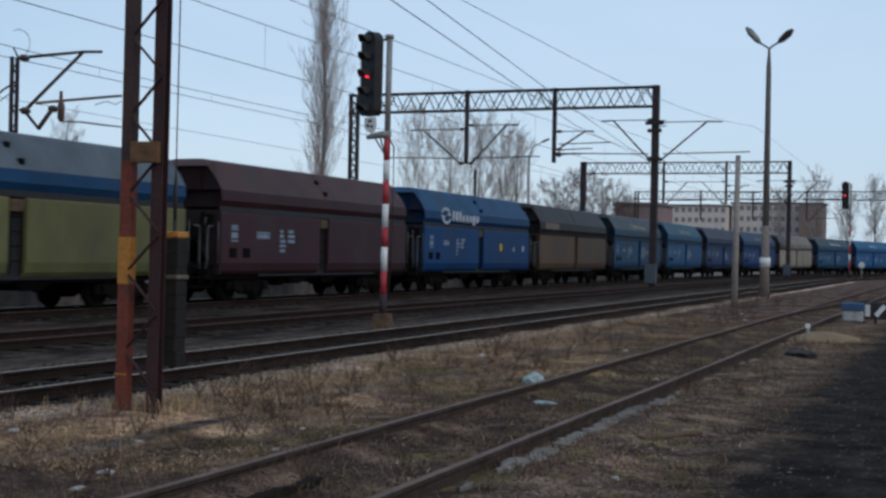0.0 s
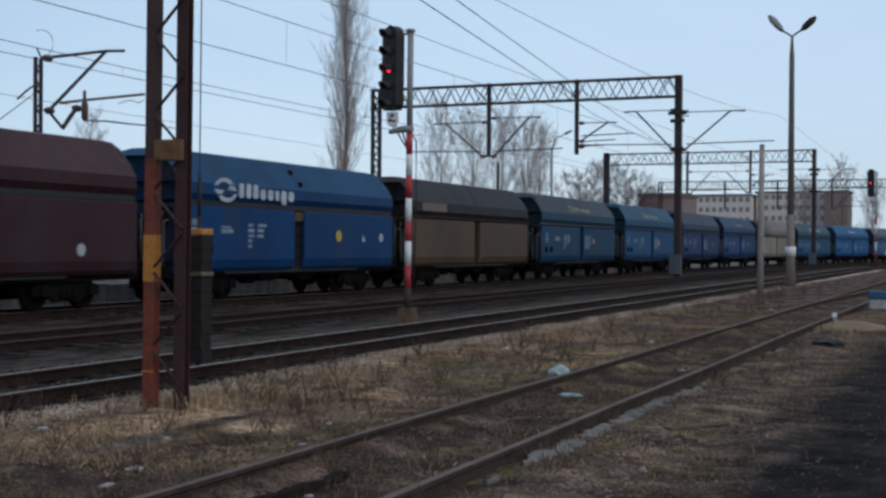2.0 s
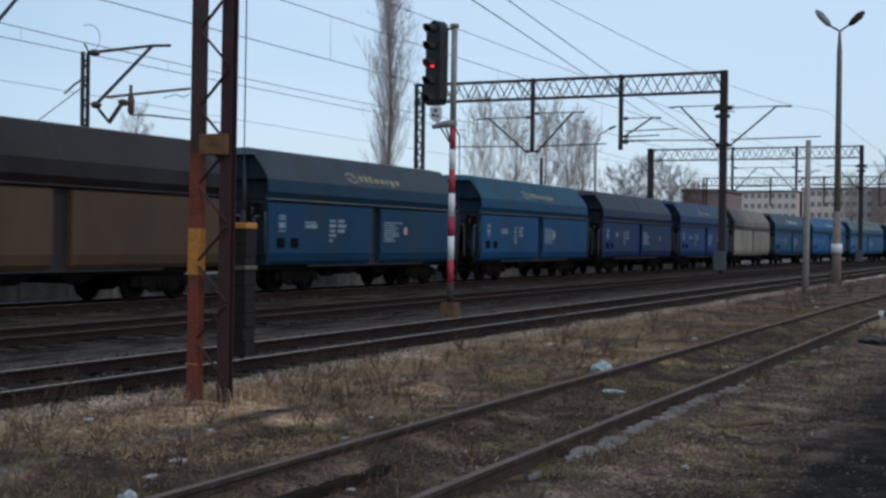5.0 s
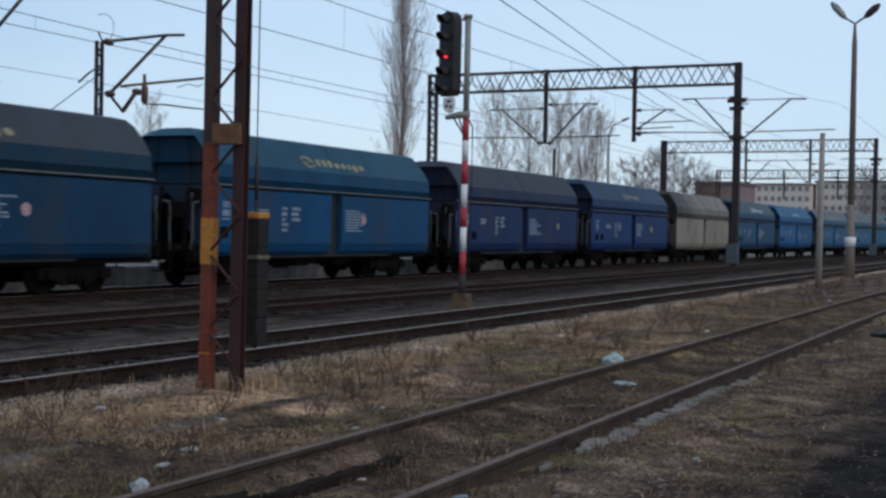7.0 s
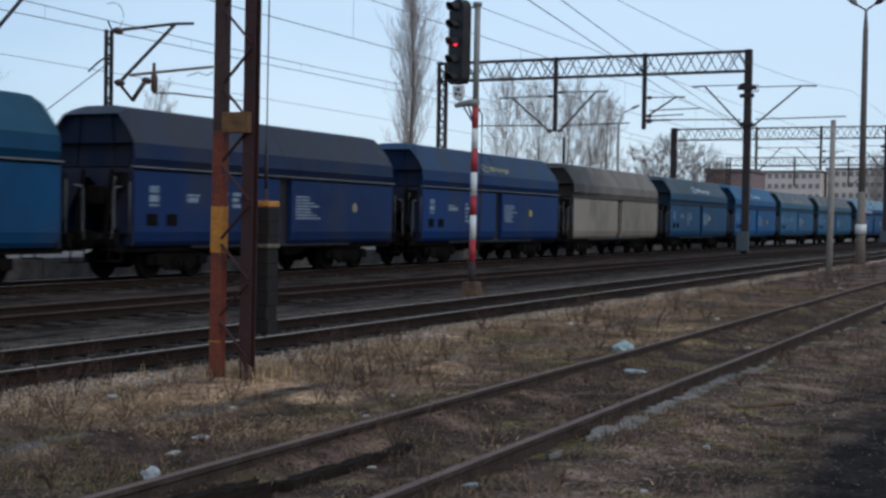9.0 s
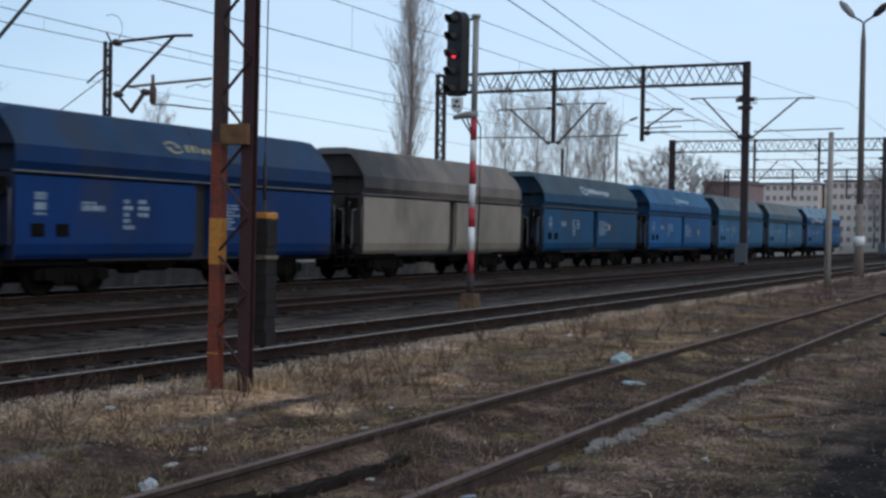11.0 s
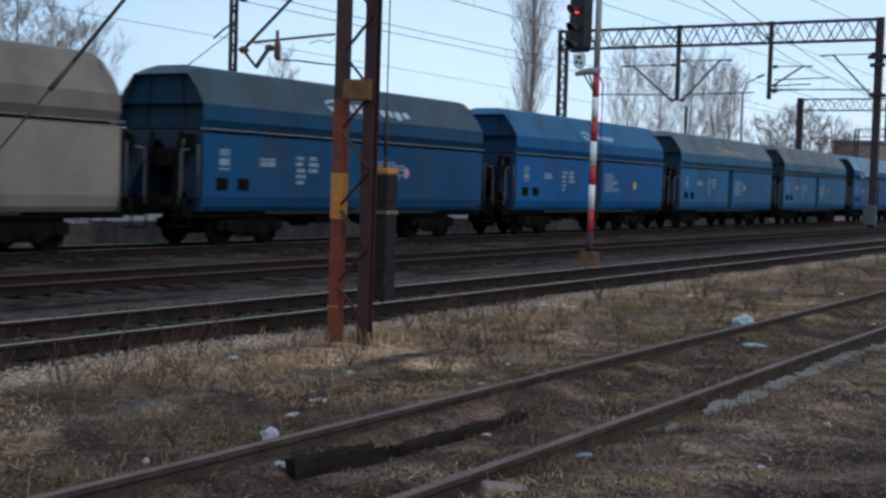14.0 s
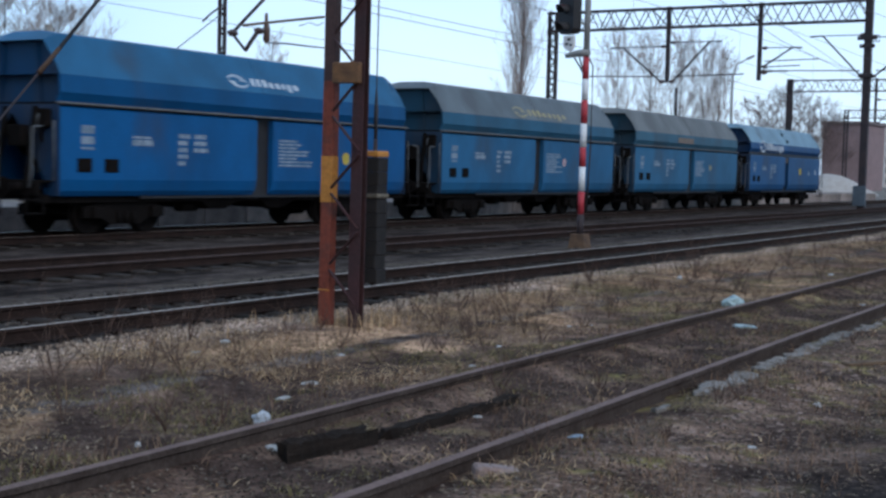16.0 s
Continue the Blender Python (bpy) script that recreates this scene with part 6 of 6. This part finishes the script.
def crumple(name, x, y, size, flat, mat, label, category, seed, z=None, turn=0.0):
    """A crumpled bag or paper: a rough, dented lump."""
    rnd = random.Random(seed)
    bm = bmesh.new()
    bmesh.ops.create_icosphere(bm, subdivisions=3, radius=1.0)
    for v in bm.verts:
        k = 1 + 0.45 * noise.noise(v.co * 1.6 + Vector((seed, 0, 0))) + 0.22 * noise.noise(v.co * 4.0 + Vector((0, seed, 0)))
        v.co = Vector((v.co.x * k * size, v.co.y * k * size * 0.7, max(v.co.z * k, -0.35) * size * flat))
    ob = part(name, bm, mat, at=pose(x, y, (ground_z(x, y) if z is None else z) + 0.25 * size * flat, 0, 0, turn))
    return tagged(ob, label, category, "litter")


BAG_TEAL = shade("pale_teal_plastic", rgb(0.38, 0.47, 0.46), rgb(0.26, 0.34, 0.34), 0.4, scale=8)
BAG_WHITE = shade("dirty_white_plastic", rgb(0.46, 0.48, 0.50), rgb(0.30, 0.32, 0.34), 0.45, scale=8)
PAPER = shade("dirty_white_paper", rgb(0.46, 0.45, 0.43), rgb(0.34, 0.33, 0.31), 0.9, scale=10)
crumple("plastic_bag", -5.45, 17.0, 0.17, 0.62, BAG_TEAL, "pale teal crumpled plastic bag against the rail", "plastic bag", 1, turn=70)
crumple("plastic_scrap", -4.72, 15.1, 0.14, 0.22, BAG_TEAL, "flattened pale teal plastic scrap between the rails", "litter", 2, turn=20)
crumple("plastic_bag", -5.5, 6.95, 0.068, 0.85, BAG_WHITE, "white plastic bag lying beside the rusty rail", "plastic bag", 3, turn=40)
for k, (x, y, s, fl) in enumerate(((-4.95, 6.4, 0.09, 0.4), (-6.3, 8.6, 0.10, 0.35), (-6.03, 7.9, 0.10, 0.2), (-8.05, 9.6, 0.11, 0.25), (-5.58, 5.85, 0.04, 0.8), (-6.9, 9.9, 0.06, 0.3), (-7.9, 9.0, 0.07, 0.25), (-6.1, 11.5, 0.05, 0.4), (-6.3, 13.6, 0.05, 0.5),
                                  (-6.15, 13.9, 0.04, 0.5), (-5.5, 9.9, 0.05, 0.4), (-4.5, 8.2, 0.05, 0.4), (-7.4, 20.2, 0.09, 0.7), (-2.57, 10.2, 0.06, 0.5), (-2.5, 8.3, 0.05, 0.3), (-5.9, 24, 0.07, 0.6), (-4.2, 19.0, 0.07, 0.3), (-6.6, 42, 0.13, 0.7), (-5.7, 37, 0.12, 0.6))):
    crumple("paper_scrap", x, y, s * 0.68, fl, PAPER, "small dirty white paper scrap on the ground", "litter", 10 + k, turn=37 * k)
crumple("blue_scrap", -3.5, 7.75, 0.065, 0.25, shade("blue_white_plastic", rgb(0.28, 0.36, 0.44), rgb(0.2, 0.26, 0.33), 0.5), "bluish plastic scrap beside the rail", "litter", 50, turn=15)
crumple("black_rag", -2.79, 24.6, 0.28, 0.35, BLACK_PAINT, "dark rag lying on the asphalt's edge", "rag", 51)


def old_sleeper(x, y, length, turn, seed, label, wide=0.09, high=0.11):
    rnd = random.Random(seed)
    bm = bmesh.new()
    n = 22
    rings = []
    for k in range(n + 1):
        u = -length / 2 + length * k / n
        w = wide * (1 + 0.18 * noise.noise(Vector((u * 2.2, seed, 0))))
        h = high * (1 + 0.45 * noise.noise(Vector((u * 2.6, seed, 5))))
        rings.append([bm.verts.new((u + (rnd.uniform(-0.05, 0.05) if k in (0, n) else 0), sx * w + rnd.uniform(-0.006, 0.006), h * sz + (rnd.uniform(-0.010, 0.010) if sz else -0.03))) for sx, sz in ((-1, 0), (1, 0), (1, 0.9), (0.45, 1), (-0.2, 0.72), (-0.95, 0.95))])
    for a, b in zip(rings, rings[1:]):
        for k in range(6):
            bm.faces.new((a[k], a[(k + 1) % 6], b[(k + 1) % 6], b[k]))
    bm.faces.new(rings[0])
    bm.faces.new(rings[-1][::-1])
    bmesh.ops.recalc_face_normals(bm, faces=bm.faces[:])
    ob = part("old_sleeper", bm, shade("charred_wood", rgb(0.016, 0.013, 0.011), rgb(0.035, 0.026, 0.021), 0.9, gloss=0.05, scale=6, fine=40, bump=0.6, stretch=(0.5, 4, 4)), at=pose(x, y, ground_z(x, y) + 0.012, 0, 0, turn))
    return tagged(ob, label, "sleeper", "loose old sleepers")


old_sleeper(-4.73, 6.64, 0.72, 80, 1, "rotten black sleeper end lying loose between the rails", 0.075, 0.10)
old_sleeper(-4.60, 8.02, 1.72, 88, 2, "long rotten black timber lying along the track", 0.05, 0.055)
tagged(part("plank", box(bmesh.new(), -0.42, 0.42, -0.06, 0.06, 0, 0.035, 0.008), shade("brown_plank", rgb(0.15, 0.095, 0.055), rgb(0.10, 0.065, 0.04), 0.9, stretch=(1, 6, 6)), at=pose(-2.65, 12.66, -0.10, 0, 0, 60)), "short brown plank lying on the ground", "plank")


DIRTY_CONCRETE = shade("dirty_broken_concrete", rgb(0.29, 0.25, 0.215), rgb(0.13, 0.11, 0.092), 0.95, scale=9, fine=40, bump=0.8, spread=0.25)


def kerb_strip():
    t = thing("concrete_strip", "broken pale concrete strip along the near rail", "kerb", kind="structure")
    rnd = random.Random(8)
    y = 8.6
    while y < 29:
        l = rnd.uniform(0.18, 0.5)
        bm = bmesh.new()
        n = 9
        wide = rnd.uniform(0.06, 0.13) if 9.5 < y < 16 else rnd.uniform(0.03, 0.09)
        lo, hi = [], []
        for k in range(n):
            a = 2 * math.pi * k / n
            r = rnd.uniform(0.4, 1.3)
            px, py = wide * r * math.cos(a), l / 2 * r * math.sin(a)
            lo.append(bm.verts.new((px, py, -0.12)))
            hi.append(bm.verts.new((px * 0.9, py * 0.95, rnd.uniform(-0.012, 0.014))))
        bm.faces.new(hi)
        for k in range(n):
            bm.faces.new((lo[k], lo[(k + 1) % n], hi[(k + 1) % n], hi[k]))
        bmesh.ops.recalc_face_normals(bm, faces=bm.faces[:])
        if rnd.random() < (0.95 if 9.5 < y < 16 else 0.35):
            x = -3.42 + rnd.uniform(-0.06, 0.06)
            part("concrete_piece", bm, DIRTY_CONCRETE, t, at=pose(x, y + l / 2, ground_z(x, y) + 0.022, 0, 0, rnd.uniform(-4, 4)))
        else:
            bm.free()
        y += l * 0.62 + rnd.uniform(0, 0.05)


kerb_strip()
tagged(part("broken_brick", box(bmesh.new(), -0.13, 0.13, -0.07, 0.07, 0, 0.09, 0.015), shade("dull_red_brick", rgb(0.22, 0.13, 0.105), rgb(0.3, 0.25, 0.22), 0.9, scale=8), at=pose(-3.42, 6.45, -0.12, 0, 6, 40)), "broken reddish brick beside the near rail", "brick")


def point_machine():
    t = thing("point_machine", "white and blue point machine box beside the siding", "point machine", at=pose(-2.95, 39.2, -0.12))
    bm = bmesh.new()
    box(bm, -0.3, 0.25, -0.35, 0.35, 0.05, 0.36, 0.03)
    part("case", bm, shade("chipped_white_paint", rgb(0.42, 0.43, 0.42), rgb(0.25, 0.25, 0.24), 0.7, scale=9), t, "chipped white steel case")
    bm = bmesh.new()
    box(bm, -0.33, 0.28, -0.38, 0.38, 0.364, 0.58, 0.03)
    part("cover", bm, shade("chipped_blue_paint", rgb(0.04, 0.10, 0.20), rgb(0.03, 0.07, 0.14), 0.7, scale=9), t, "faded blue cover")
    bm = bmesh.new()
    box(bm, -0.34, 0.34, -0.4, 0.4, -0.05, 0.045)
    part("base", bm, DARK_STEEL, t)
    p = thing("point_indicator", "black point indicator board with white bars", "point indicator", at=pose(-2.38, 39.4, -0.12))
    bm = bmesh.new()
    box(bm, -0.36, 0.36, -0.06, 0.06, 0.12, 0.60, 0.02)
    part("board", bm, BLACK_PAINT, p)
    bm = bmesh.new()
    box(bm, -0.28, -0.14, -0.072, -0.064, 0.2, 0.54)
    part("white_bar", bm, WHITE_PAINT, p)
    bm = bmesh.new()
    bar(bm, (0.02, -0.07, 0.22), (0.26, -0.07, 0.52), 0.012, 0.13)
    part("white_bar", bm, WHITE_PAINT, p)
    bm = bmesh.new()
    tube(bm, [(0, 0, -0.05), (0, 0, 0.15)], 0.05, 8)
    part("foot", bm, DARK_STEEL, p)


point_machine()


def track_sign(x, y, z, r, label, square=False):
    t = thing("track_sign", label, "railway sign", "small track signs", at=pose(x, y, 0))
    bm = bmesh.new()
    tube(bm, [(0, 0, -0.3), (0, 0, z)], 0.04, 6)
    part("post", bm, GREY_STEEL, t)
    bm = bmesh.new()
    if square:
        box(bm, -r, r, -0.06, -0.04, z - r, z + r)
    else:
        tube(bm, [(0, -0.06, z), (0, -0.04, z)], r, 14)
    part("plate", bm, WHITE_PAINT, t)


track_sign(-10.6, 150, 1.3, 0.34, "round white track sign in the distance")
track_sign(-3.3, 30.6, 0.16, 0.05, "small white marker stake beside the siding", True)


def wagon_pose(k, t):
    y = lead(t) + PITCH * k + SLACK[k]
    a, b = y + 2.2, y + 11.0
    xa, xb = TRAIN_X + bend(a), TRAIN_X + bend(b)
    slope = math.atan2(xb - xa, b - a)
    return pose(xa - math.tan(slope) * 2.2, y, 0, 0, 0, -math.degrees(slope))


def motions():
    """The train rolls past and away along its line."""
    for k, w in enumerate(WAGONS):
        walk(w, [(t, wagon_pose(k, t)) for t in (0, 1, 2, 3, 4, 5, 6, 7, 8, 9, 10, 11, 12, 13, 14, 15, 16)])


motions()
